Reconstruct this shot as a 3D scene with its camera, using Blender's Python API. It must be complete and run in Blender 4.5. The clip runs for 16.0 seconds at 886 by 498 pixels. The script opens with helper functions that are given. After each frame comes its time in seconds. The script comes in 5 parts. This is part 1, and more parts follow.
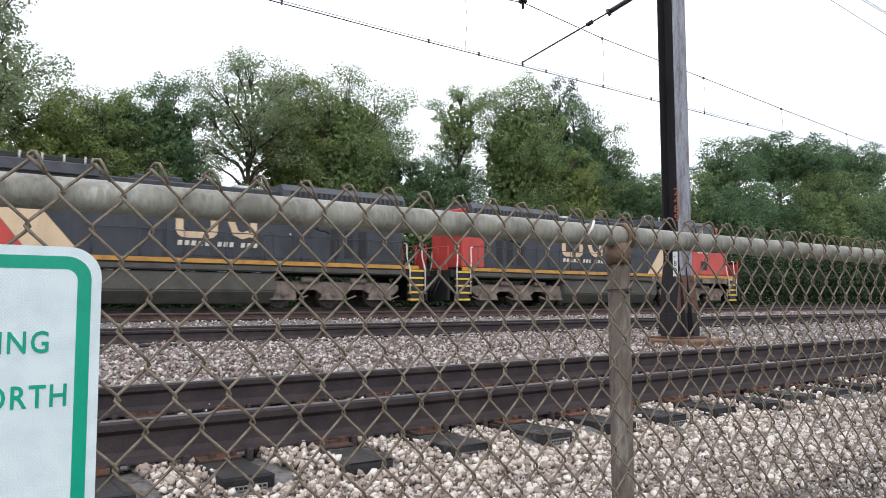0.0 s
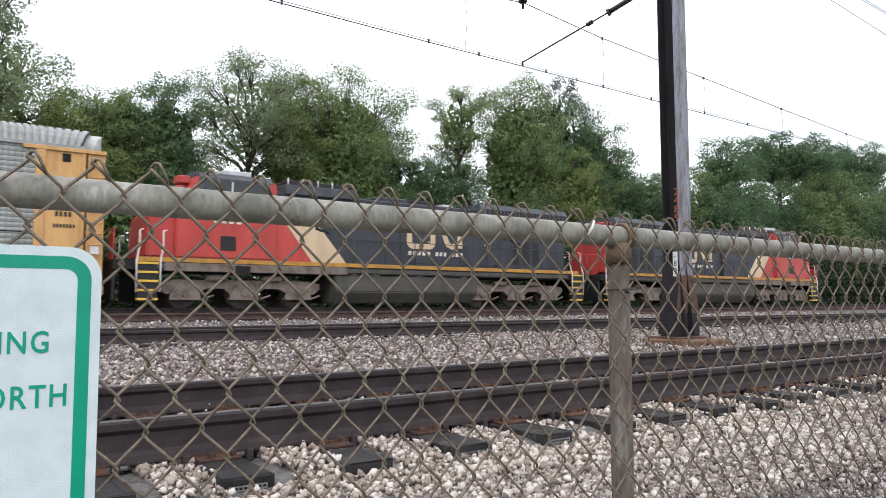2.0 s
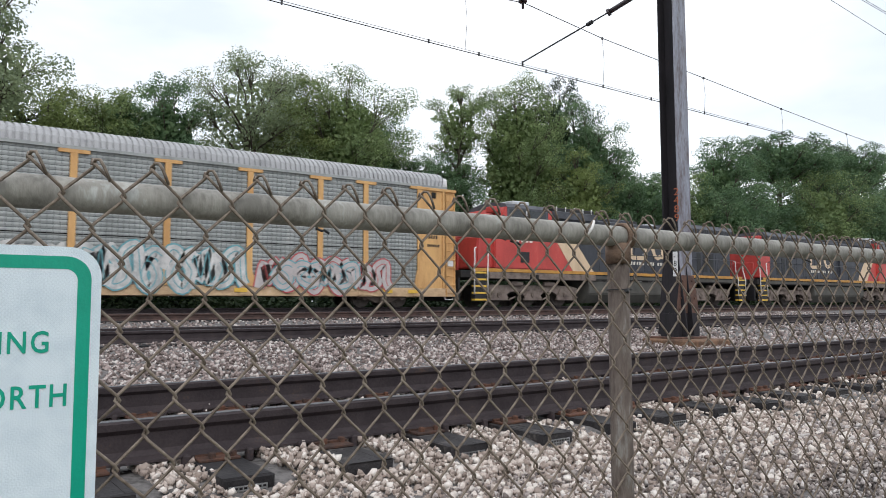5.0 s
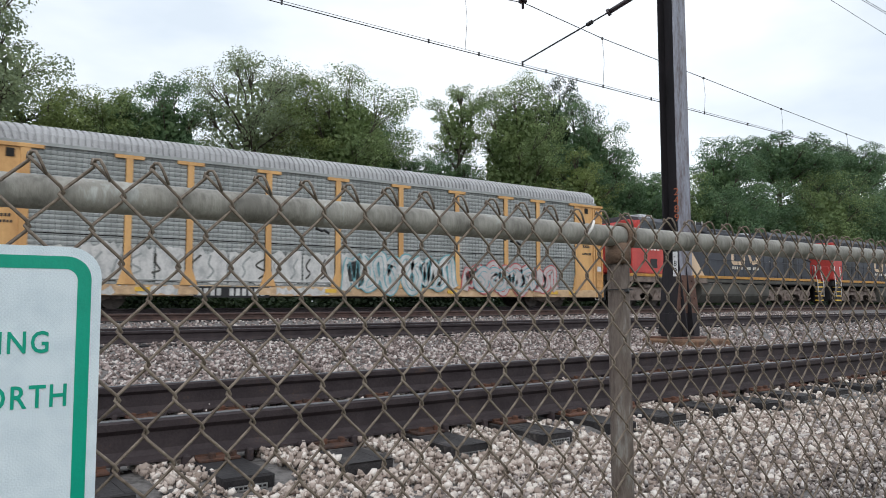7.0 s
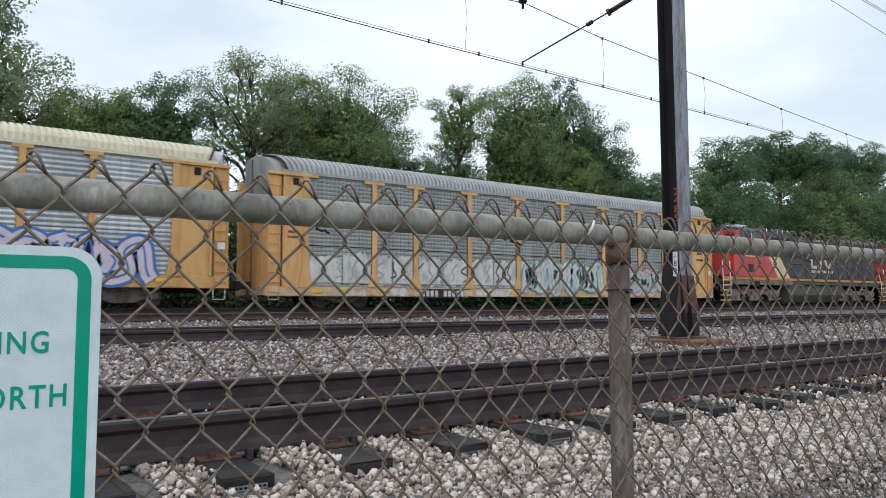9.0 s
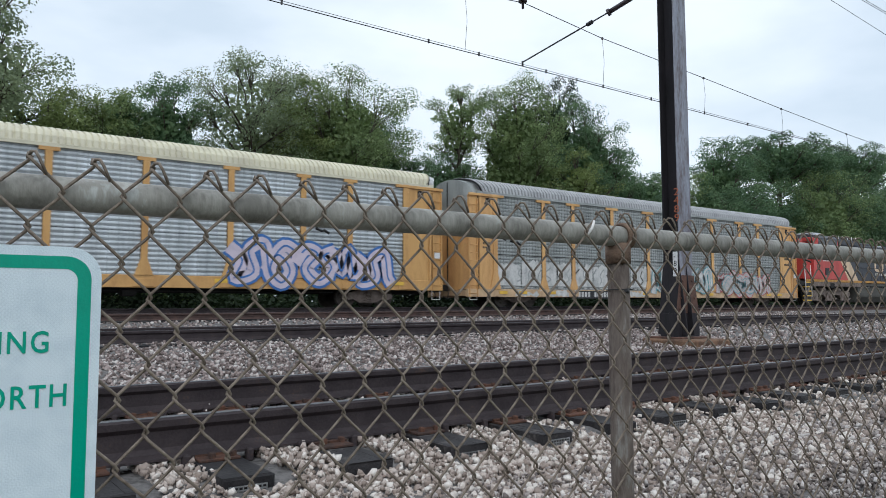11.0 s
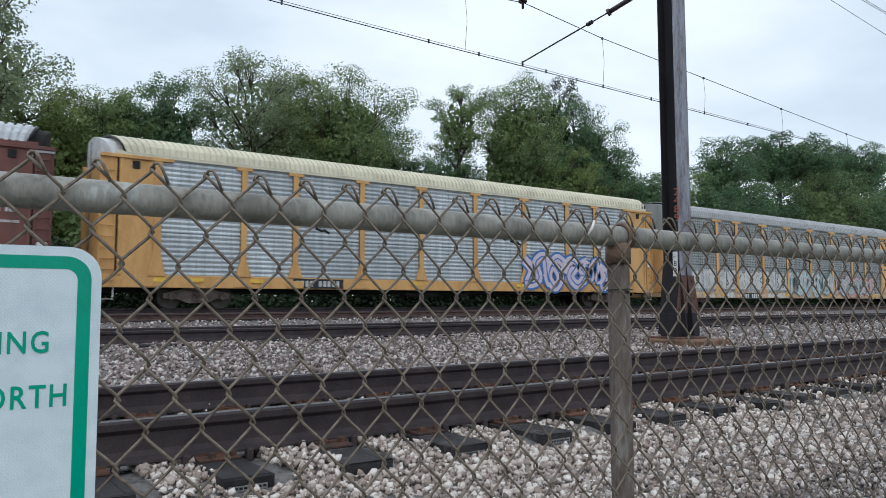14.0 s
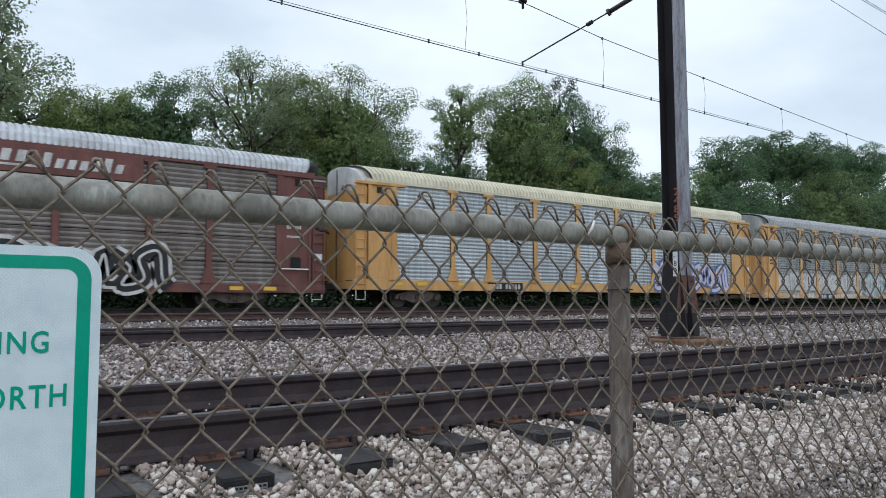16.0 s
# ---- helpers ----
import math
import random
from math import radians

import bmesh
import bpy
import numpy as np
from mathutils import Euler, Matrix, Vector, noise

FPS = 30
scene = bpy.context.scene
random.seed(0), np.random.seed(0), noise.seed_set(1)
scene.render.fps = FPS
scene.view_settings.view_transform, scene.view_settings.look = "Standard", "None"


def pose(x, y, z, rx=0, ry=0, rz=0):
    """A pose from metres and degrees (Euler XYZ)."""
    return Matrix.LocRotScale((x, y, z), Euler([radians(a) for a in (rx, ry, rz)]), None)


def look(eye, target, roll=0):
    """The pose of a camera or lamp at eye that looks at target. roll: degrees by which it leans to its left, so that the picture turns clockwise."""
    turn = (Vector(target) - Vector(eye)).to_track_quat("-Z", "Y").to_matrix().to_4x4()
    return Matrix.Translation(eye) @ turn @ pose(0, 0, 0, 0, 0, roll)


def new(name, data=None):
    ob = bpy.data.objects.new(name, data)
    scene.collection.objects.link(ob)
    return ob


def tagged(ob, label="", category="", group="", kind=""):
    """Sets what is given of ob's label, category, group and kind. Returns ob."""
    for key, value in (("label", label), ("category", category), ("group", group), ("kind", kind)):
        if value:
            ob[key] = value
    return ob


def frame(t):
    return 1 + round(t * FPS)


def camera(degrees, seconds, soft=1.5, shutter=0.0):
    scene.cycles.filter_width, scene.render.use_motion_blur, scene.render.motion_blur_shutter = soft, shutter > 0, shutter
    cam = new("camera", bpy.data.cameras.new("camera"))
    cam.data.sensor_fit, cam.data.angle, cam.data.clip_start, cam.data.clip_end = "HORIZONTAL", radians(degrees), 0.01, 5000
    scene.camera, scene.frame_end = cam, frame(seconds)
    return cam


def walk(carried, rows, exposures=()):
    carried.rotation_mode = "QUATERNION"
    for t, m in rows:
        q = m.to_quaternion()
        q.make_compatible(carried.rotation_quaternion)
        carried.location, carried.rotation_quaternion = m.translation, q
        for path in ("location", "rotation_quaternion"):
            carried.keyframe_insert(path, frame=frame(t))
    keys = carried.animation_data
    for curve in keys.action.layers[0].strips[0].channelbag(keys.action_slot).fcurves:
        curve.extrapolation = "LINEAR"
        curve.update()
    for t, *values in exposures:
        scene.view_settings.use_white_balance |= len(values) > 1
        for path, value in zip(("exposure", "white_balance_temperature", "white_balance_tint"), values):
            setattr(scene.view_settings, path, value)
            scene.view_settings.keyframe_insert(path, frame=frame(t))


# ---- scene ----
import itertools

# World: x runs along the tracks, y away from the fence, z up; the ground at the viewer's feet is z = 0.
EYE_Z = 1.10
YAW, PITCH, ROLL = 54.28, 4.32, -0.16
cam = camera(62.55, 16.0, soft=0.9, shutter=0.4)
_way = Vector((math.cos(radians(YAW)) * math.cos(radians(PITCH)), math.sin(radians(YAW)) * math.cos(radians(PITCH)), math.sin(radians(PITCH))))
_eye = Vector((0.0, 0.0, EYE_Z))
_stand = look(_eye, _eye + _way * 10, ROLL)
walk(cam, [(0.0, _stand), (16.0, _stand)],
     exposures=[(0.0, 0.38, 6400, 12), (2.5, 0.36, 6450, 12), (4.5, 0.18, 6400, 12), (7.5, -0.03, 6300, 10), (11.0, -0.16, 5980, 8), (16.0, -0.20, 5920, 8)])

# ---- light: a bright thin overcast, sun veiled behind cloud ----
SUN_EL, SUN_AZ = 48.0, 215.0
world = bpy.data.worlds.new("overcast_sky")
scene.world = world
world.use_nodes = True
wn, wl = world.node_tree.nodes, world.node_tree.links
wn.clear()
w_out = wn.new("ShaderNodeOutputWorld")
w_bg = wn.new("ShaderNodeBackground")
w_bg.inputs["Strength"].default_value = 0.125
w_sky = wn.new("ShaderNodeTexSky")
w_sky.sky_type = "NISHITA"
w_sky.sun_disc = False
w_sky.sun_elevation, w_sky.sun_rotation = radians(SUN_EL), radians(SUN_AZ)
w_sky.air_density, w_sky.dust_density = 1.0, 3.0
w_co = wn.new("ShaderNodeTexCoord")
w_map = wn.new("ShaderNodeMapping")
w_map.inputs["Scale"].default_value = (1.0, 1.0, 2.6)
w_map.inputs["Location"].default_value = (0.9, 0.4, 0.0)
w_no = wn.new("ShaderNodeTexNoise")
w_no.inputs["Scale"].default_value, w_no.inputs["Detail"].default_value, w_no.inputs["Roughness"].default_value = 2.3, 5.0, 0.5
w_rp = wn.new("ShaderNodeValToRGB")
w_rp.color_ramp.elements[0].position, w_rp.color_ramp.elements[0].color = 0.34, (6.9, 7.6, 8.2, 1)
w_rp.color_ramp.elements[1].position, w_rp.color_ramp.elements[1].color = 0.60, (9.8, 10.1, 10.3, 1)
w_mx = wn.new("ShaderNodeMix")
w_mx.data_type = "RGBA"
w_mx.inputs["Factor"].default_value = 0.88
wl.new(w_co.outputs["Generated"], w_map.inputs["Vector"])
wl.new(w_map.outputs["Vector"], w_no.inputs["Vector"])
wl.new(w_no.outputs["Fac"], w_rp.inputs["Fac"])
wl.new(w_sky.outputs["Color"], w_mx.inputs["A"])
wl.new(w_rp.outputs["Color"], w_mx.inputs["B"])
wl.new(w_mx.outputs["Result"], w_bg.inputs["Color"])
wl.new(w_bg.outputs["Background"], w_out.inputs["Surface"])

sun = new("sun", bpy.data.lights.new("sun", "SUN"))
sun.data.energy, sun.data.angle, sun.data.color = 0.8, radians(40), (1.0, 0.975, 0.945)
_az = radians(SUN_AZ)
_sd = Vector((math.sin(_az) * math.cos(radians(SUN_EL)), math.cos(_az) * math.cos(radians(SUN_EL)), math.sin(radians(SUN_EL))))
sun.matrix_world = look(_sd * 100, (0, 0, 0))


# ---- materials ----
def mat(name, col, col2=None, rough=0.7, metal=0.0, scale=6.0, fine=60.0, bump=0.15, streak=1.0, objvar=0.0, island=0.0, spec=0.4, third=None, third_at=0.62):
    """Two colours mixed by a coarse and a fine noise, relief from the fine one. streak > 1 draws the stains out upright."""
    m = bpy.data.materials.new(name)
    m.use_nodes = True
    n, l = m.node_tree.nodes, m.node_tree.links
    b = n["Principled BSDF"]
    col2 = col2 or tuple(c * 0.75 for c in col)
    tc = n.new("ShaderNodeTexCoord")
    mp = n.new("ShaderNodeMapping")
    mp.inputs["Scale"].default_value = (1, 1, 1 / streak)
    l.new(tc.outputs["Object"], mp.inputs["Vector"])
    big, small = n.new("ShaderNodeTexNoise"), n.new("ShaderNodeTexNoise")
    big.inputs["Scale"].default_value, big.inputs["Detail"].default_value, big.inputs["Roughness"].default_value = scale, 6, 0.65
    small.inputs["Scale"].default_value, small.inputs["Detail"].default_value = fine, 3
    l.new(mp.outputs["Vector"], big.inputs["Vector"])
    l.new(mp.outputs["Vector"], small.inputs["Vector"])
    ad = n.new("ShaderNodeMath")
    ad.operation = "MULTIPLY_ADD"
    ad.inputs[1].default_value, ad.inputs[2].default_value = 0.35, -0.175
    l.new(small.outputs["Fac"], ad.inputs[0])
    sm = n.new("ShaderNodeMath")
    sm.operation = "ADD"
    l.new(big.outputs["Fac"], sm.inputs[0])
    l.new(ad.outputs[0], sm.inputs[1])
    last = sm
    for on, node_type, out in ((objvar, "ShaderNodeObjectInfo", "Random"), (island, "ShaderNodeNewGeometry", "Random Per Island")):
        if on:
            src = n.new(node_type)
            q = n.new("ShaderNodeMath")
            q.operation = "MULTIPLY_ADD"
            q.inputs[1].default_value, q.inputs[2].default_value = on, -on / 2
            l.new(src.outputs[out], q.inputs[0])
            a2 = n.new("ShaderNodeMath")
            a2.operation = "ADD"
            l.new(last.outputs[0], a2.inputs[0])
            l.new(q.outputs[0], a2.inputs[1])
            last = a2
    rp = n.new("ShaderNodeValToRGB")
    e = rp.color_ramp.elements
    e[0].position, e[0].color = 0.34, (*col2, 1)
    e[1].position, e[1].color = 0.58, (*col, 1)
    if third:
        t = e.new(third_at)
        t.color = (*col, 1)
        t2 = e.new(min(0.98, third_at + 0.1))
        t2.color = (*third, 1)
    l.new(last.outputs[0], rp.inputs["Fac"])
    l.new(rp.outputs["Color"], b.inputs["Base Color"])
    b.inputs["Roughness"].default_value, b.inputs["Metallic"].default_value = rough, metal
    b.inputs["Specular IOR Level"].default_value = spec
    if bump:
        bp = n.new("ShaderNodeBump")
        bp.inputs["Strength"].default_value, bp.inputs["Distance"].default_value = bump, 0.01
        l.new(small.outputs["Fac"], bp.inputs["Height"])
        l.new(bp.outputs["Normal"], b.inputs["Normal"])
    return m


def honeycomb(m, scale):
    """Adds the fine cells of reflective sheeting to a material's gloss and colour."""
    n, l = m.node_tree.nodes, m.node_tree.links
    p = n["Principled BSDF"]
    tc, vo, rp, mx = n.new("ShaderNodeTexCoord"), n.new("ShaderNodeTexVoronoi"), n.new("ShaderNodeValToRGB"), n.new("ShaderNodeMix")
    vo.feature = "DISTANCE_TO_EDGE"
    vo.inputs["Scale"].default_value, vo.inputs["Randomness"].default_value = scale, 0.12
    tilt = n.new("ShaderNodeMapping")
    tilt.inputs["Rotation"].default_value = (0, radians(45), 0)
    l.new(tc.outputs["Object"], tilt.inputs["Vector"])
    l.new(tilt.outputs["Vector"], vo.inputs["Vector"])
    rp.color_ramp.elements[0].position, rp.color_ramp.elements[0].color = 0.03, (0.89, 0.89, 0.90, 1)
    rp.color_ramp.elements[1].position, rp.color_ramp.elements[1].color = 0.12, (1, 1, 1, 1)
    l.new(vo.outputs["Distance"], rp.inputs["Fac"])
    mx.data_type, mx.blend_type = "RGBA", "MULTIPLY"
    mx.inputs["Factor"].default_value = 1.0
    src = p.inputs["Base Color"].links[0].from_socket
    l.new(src, mx.inputs["A"])
    l.new(rp.outputs["Color"], mx.inputs["B"])
    l.new(mx.outputs["Result"], p.inputs["Base Color"])


def leaf_mat(name, a, b_, c):
    """Foliage: colour differs leaf by leaf and bough by bough, and light passes through."""
    m = bpy.data.materials.new(name)
    m.use_nodes = True
    n, l = m.node_tree.nodes, m.node_tree.links
    p, out = n["Principled BSDF"], n["Material Output"]
    tc, no, geo = n.new("ShaderNodeTexCoord"), n.new("ShaderNodeTexNoise"), n.new("ShaderNodeNewGeometry")
    no.inputs["Scale"].default_value, no.inputs["Detail"].default_value = 0.45, 3
    l.new(tc.outputs["Object"], no.inputs["Vector"])
    q = n.new("ShaderNodeMath")
    q.operation = "MULTIPLY_ADD"
    q.inputs[1].default_value = 0.14
    l.new(geo.outputs["Random Per Island"], q.inputs[0])
    s2 = n.new("ShaderNodeMath")
    s2.operation = "ADD"
    s2.inputs[1].default_value = -0.07
    l.new(no.outputs["Fac"], s2.inputs[0])
    l.new(s2.outputs[0], q.inputs[2])
    rp = n.new("ShaderNodeValToRGB")
    e = rp.color_ramp.elements
    e[0].position, e[0].color = 0.3, (*a, 1)
    e[1].position, e[1].color = 0.5, (*b_, 1)
    t = e.new(0.72)
    t.color = (*c, 1)
    l.new(q.outputs[0], rp.inputs["Fac"])
    l.new(rp.outputs["Color"], p.inputs["Base Color"])
    p.inputs["Roughness"].default_value, p.inputs["Specular IOR Level"].default_value = 0.55, 0.3
    tr, mx = n.new("ShaderNodeBsdfTranslucent"), n.new("ShaderNodeMixShader")
    l.new(rp.outputs["Color"], tr.inputs["Color"])
    mx.inputs["Fac"].default_value = 0.42
    l.new(p.outputs["BSDF"], mx.inputs[1])
    l.new(tr.outputs["BSDF"], mx.inputs[2])
    l.new(mx.outputs["Shader"], out.inputs["Surface"])
    return m


M = {
    # bed darker than its stones: the shade in the gaps is painted in
    "shaded_ballast_bed": mat("shaded_ballast_bed", (0.165, 0.155, 0.15), (0.06, 0.056, 0.054), 0.95, 0, 14, 45, 0.8),
    "ballast": mat("ballast_stone", (0.575, 0.492, 0.438), (0.31, 0.250, 0.213), 0.9, 0, 9, 90, 0.5, island=0.75, third=(0.70, 0.64, 0.585), third_at=0.66),
    "ballast_grey": mat("grey_ballast_stone", (0.40, 0.352, 0.328), (0.175, 0.147, 0.134), 0.9, 0, 9, 90, 0.5, island=0.75, third=(0.57, 0.525, 0.50), third_at=0.66),
    "ballast_far": mat("ballast_stone_dusty", (0.385, 0.312, 0.288), (0.145, 0.112, 0.102), 0.9, 0, 6, 60, 0.5, island=0.7, third=(0.57, 0.52, 0.49), third_at=0.66),
    "soil": mat("weedy_soil", (0.07, 0.085, 0.035), (0.05, 0.045, 0.03), 0.95, 0, 1.2, 14, 0.6),
    "rail": mat("weathered_rail_steel", (0.045, 0.034, 0.036), (0.025, 0.018, 0.020), 0.75, 0.1, 5, 80, 0.25, third=(0.075, 0.048, 0.038)),
    "rail_brown": mat("rust_brown_rail", (0.085, 0.05, 0.042), (0.045, 0.03, 0.027), 0.8, 0.1, 5, 80, 0.25, third=(0.12, 0.065, 0.05)),
    "rail_top": mat("polished_rail_head", (0.13, 0.13, 0.14), (0.085, 0.083, 0.09), 0.45, 0.6, 6, 60, 0.08),
    "rust_plate": mat("rusty_tie_plate", (0.12, 0.055, 0.034), (0.05, 0.030, 0.024), 0.85, 0.1, 9, 90, 0.4, objvar=0.3),
    "tie": mat("creosoted_timber", (0.027, 0.024, 0.025), (0.012, 0.0105, 0.012), 0.75, 0, 7, 70, 0.6, objvar=0.2, third=(0.085, 0.075, 0.07)),
    "nail_plate": mat("galvanised_nail_plate", (0.33, 0.33, 0.33), (0.18, 0.18, 0.18), 0.5, 0.6, 20, 80, 0.2),
    "galv": mat("weathered_galvanised_pipe", (0.33, 0.318, 0.285), (0.18, 0.172, 0.152), 0.65, 0.1, 14, 160, 0.12, streak=3, third=(0.46, 0.47, 0.45)),
    "galv_post": mat("stained_galvanised_post", (0.140, 0.114, 0.097), (0.065, 0.047, 0.039), 0.85, 0.0, 22, 160, 0.5, streak=4, third=(0.22, 0.205, 0.185), third_at=0.60),
    "wire": mat("dull_fence_wire", (0.235, 0.19, 0.150), (0.115, 0.088, 0.068), 0.65, 0.2, 30, 200, 0.2, third=(0.34, 0.29, 0.235)),
    "fitting": mat("rusting_fence_fitting", (0.23, 0.155, 0.11), (0.12, 0.08, 0.06), 0.75, 0.3, 22, 150, 0.3),
    "sign_white": mat("reflective_white_sheeting", (0.70, 0.785, 0.83), (0.60, 0.69, 0.745), 0.35, 0, 25, 500, 0.15),
    "sign_green": mat("green_sign_film", (0.0, 0.33, 0.215), (0.0, 0.29, 0.19), 0.35, 0, 12, 300, 0.05),
    "alu": mat("aluminium_sheet", (0.6, 0.6, 0.6), (0.5, 0.5, 0.5), 0.4, 0.9, 12, 200, 0.05),
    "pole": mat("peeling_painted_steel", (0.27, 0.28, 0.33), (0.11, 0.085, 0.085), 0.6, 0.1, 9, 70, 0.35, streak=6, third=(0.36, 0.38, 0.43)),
    "pole_rust": mat("rusted_steel", (0.14, 0.075, 0.055), (0.06, 0.038, 0.034), 0.85, 0.1, 7, 70, 0.4),
    # near-black steel: shade of the recess between flanges put into the colour
    "pole_shade": mat("shaded_pole_steel", (0.022, 0.019, 0.023), (0.012, 0.011, 0.013), 0.75, 0.1, 5, 60, 0.3, streak=5, third=(0.055, 0.03, 0.028), third_at=0.66),
    "orange": mat("faded_orange_paint", (0.40, 0.115, 0.05), (0.24, 0.07, 0.04), 0.7, 0, 40, 200, 0.1),
    "footing": mat("stained_footing", (0.20, 0.115, 0.07), (0.075, 0.045, 0.032), 0.9, 0, 5, 50, 0.5),
    "line": mat("catenary_wire", (0.07, 0.07, 0.072), (0.04, 0.04, 0.042), 0.5, 0.6, 8, 80, 0.0),
    "insulator": mat("dark_glazed_insulator", (0.065, 0.05, 0.055), (0.04, 0.032, 0.036), 0.3, 0, 10, 90, 0.0),
    "plate_white": mat("white_number_plate", (0.7, 0.7, 0.7), (0.55, 0.55, 0.55), 0.5, 0, 20, 90, 0.05),
    "black": mat("black_paint", (0.02, 0.02, 0.022), (0.012, 0.012, 0.013), 0.5, 0, 6, 80, 0.1),
    "loco_black": mat("faded_black_loco_paint", (0.046, 0.05, 0.062), (0.030, 0.032, 0.040), 0.5, 0, 1.6, 40, 0.06, streak=3, third=(0.07, 0.073, 0.082), third_at=0.64),
    "loco_roof": mat("sooty_grey_roof", (0.085, 0.09, 0.105), (0.05, 0.052, 0.06), 0.6, 0, 2, 40, 0.06),
    "loco_red": mat("faded_red_loco_paint", (0.52, 0.066, 0.056), (0.38, 0.050, 0.043), 0.45, 0, 1.3, 40, 0.05, streak=3, third=(0.56, 0.11, 0.088)),
    "loco_cream": mat("cream_loco_paint", (0.66, 0.50, 0.335), (0.53, 0.39, 0.26), 0.5, 0, 2, 40, 0.05, streak=3),
    "loco_yellow": mat("amber_sill_stripe", (0.52, 0.26, 0.05), (0.34, 0.17, 0.04), 0.55, 0, 3, 50, 0.05),
    "step_yellow": mat("yellow_step_edge", (0.75, 0.48, 0.07), (0.6, 0.36, 0.05), 0.55, 0, 6, 60, 0.05),
    "truck": mat("dusty_truck_casting", (0.225, 0.18, 0.155), (0.11, 0.086, 0.074), 0.85, 0.05, 3, 40, 0.3),
    "tank": mat("dusty_fuel_tank", (0.088, 0.085, 0.075), (0.06, 0.056, 0.05), 0.8, 0, 1.5, 40, 0.1, third=(0.12, 0.108, 0.092)),
    "under": mat("grimy_underframe", (0.022, 0.02, 0.019), (0.012, 0.011, 0.011), 0.9, 0, 4, 40, 0.2),
    "wheel": mat("wheel_steel", (0.09, 0.075, 0.065), (0.045, 0.038, 0.034), 0.6, 0.4, 6, 60, 0.15),
    "handrail": mat("white_handrail", (0.75, 0.72, 0.70), (0.6, 0.57, 0.55), 0.5, 0, 8, 60, 0.0),
    "glass": mat("dark_cab_glass", (0.02, 0.024, 0.028), (0.015, 0.018, 0.02), 0.08, 0, 3, 30, 0.0, spec=0.6),
    "white": mat("white_lettering", (0.70, 0.66, 0.58), (0.55, 0.52, 0.46), 0.6, 0, 6, 60, 0.0),
    "rack_orange": mat("faded_orange_rack_paint", (0.66, 0.385, 0.155), (0.52, 0.285, 0.11), 0.6, 0, 2.2, 40, 0.08, streak=4, third=(0.74, 0.44, 0.17)),
    "rack_amber": mat("amber_rack_paint", (0.60, 0.345, 0.125), (0.47, 0.255, 0.09), 0.55, 0, 2.2, 40, 0.08, streak=4),
    "rack_dirty": mat("dirty_pale_sill_paint", (0.60, 0.42, 0.25), (0.38, 0.25, 0.15), 0.7, 0, 1.8, 40, 0.1, third=(0.66, 0.55, 0.42)),
    "galv_grey": mat("weathered_galvanised_panel", (0.36, 0.375, 0.365), (0.26, 0.275, 0.265), 0.55, 0.35, 1.5, 40, 0.1, streak=4, objvar=0.15, third=(0.42, 0.42, 0.405)),
    "galv_bright": mat("bright_galvanised_panel", (0.50, 0.53, 0.545), (0.34, 0.365, 0.38), 0.45, 0.35, 2.6, 30, 0.1, streak=7, objvar=0.22, third=(0.62, 0.66, 0.69)),
    "galv_brown": mat("rust_dusted_galvanised_panel", (0.225, 0.20, 0.185), (0.135, 0.112, 0.10), 0.65, 0.25, 1.6, 40, 0.12, streak=4, third=(0.34, 0.32, 0.30)),
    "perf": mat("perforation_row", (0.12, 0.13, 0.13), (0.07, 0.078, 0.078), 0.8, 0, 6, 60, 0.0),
    # grey of the perforation rows, with the shade of the grooves mixed in
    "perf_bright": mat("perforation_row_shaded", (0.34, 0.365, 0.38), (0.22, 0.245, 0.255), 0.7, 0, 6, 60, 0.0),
    # darker copy of the rusty panel colour, standing for shade in its grooves
    "rust_shade_slot": mat("shaded_rusty_groove", (0.085, 0.068, 0.06), (0.05, 0.04, 0.036), 0.8, 0, 6, 60, 0.0),
    "roof_grey": mat("galvanised_roof", (0.40, 0.40, 0.405), (0.30, 0.30, 0.305), 0.5, 0.35, 1.2, 40, 0.08, objvar=0.1),
    "roof_cream": mat("cream_painted_roof", (0.66, 0.62, 0.47), (0.54, 0.50, 0.38), 0.55, 0, 1.2, 40, 0.06),
    "roof_white": mat("worn_white_roof", (0.58, 0.60, 0.63), (0.40, 0.40, 0.41), 0.55, 0.2, 1.6, 40, 0.08, third=(0.68, 0.70, 0.72)),
    "end_cap": mat("white_end_cap", (0.58, 0.58, 0.58), (0.42, 0.41, 0.40), 0.55, 0, 2, 40, 0.05),
    "rack_brown": mat("oxide_brown_rack_paint", (0.165, 0.066, 0.055), (0.105, 0.046, 0.040), 0.7, 0, 1.8, 40, 0.1, streak=3, third=(0.21, 0.105, 0.088)),
    "tag_white": mat("white_spray_paint", (0.60, 0.59, 0.57), (0.36, 0.365, 0.36), 0.65, 0, 3.5, 25, 0.0, streak=2, third=(0.68, 0.67, 0.66)),
    "tag_pale": mat("pale_pink_spray_paint", (0.52, 0.47, 0.46), (0.40, 0.37, 0.36), 0.65, 0, 2.5, 30, 0.0),
    "tag_blue": mat("blue_spray_paint", (0.06, 0.17, 0.45), (0.045, 0.12, 0.33), 0.6, 0, 3, 40, 0.0),
    "tag_teal": mat("teal_spray_paint", (0.16, 0.38, 0.42), (0.13, 0.30, 0.34), 0.6, 0, 3, 40, 0.0),
    "tag_pink": mat("pink_spray_paint", (0.60, 0.52, 0.60), (0.50, 0.44, 0.52), 0.6, 0, 3, 40, 0.0),
    "tag_red": mat("red_spray_paint", (0.50, 0.10, 0.10), (0.38, 0.08, 0.09), 0.6, 0, 3, 40, 0.0),
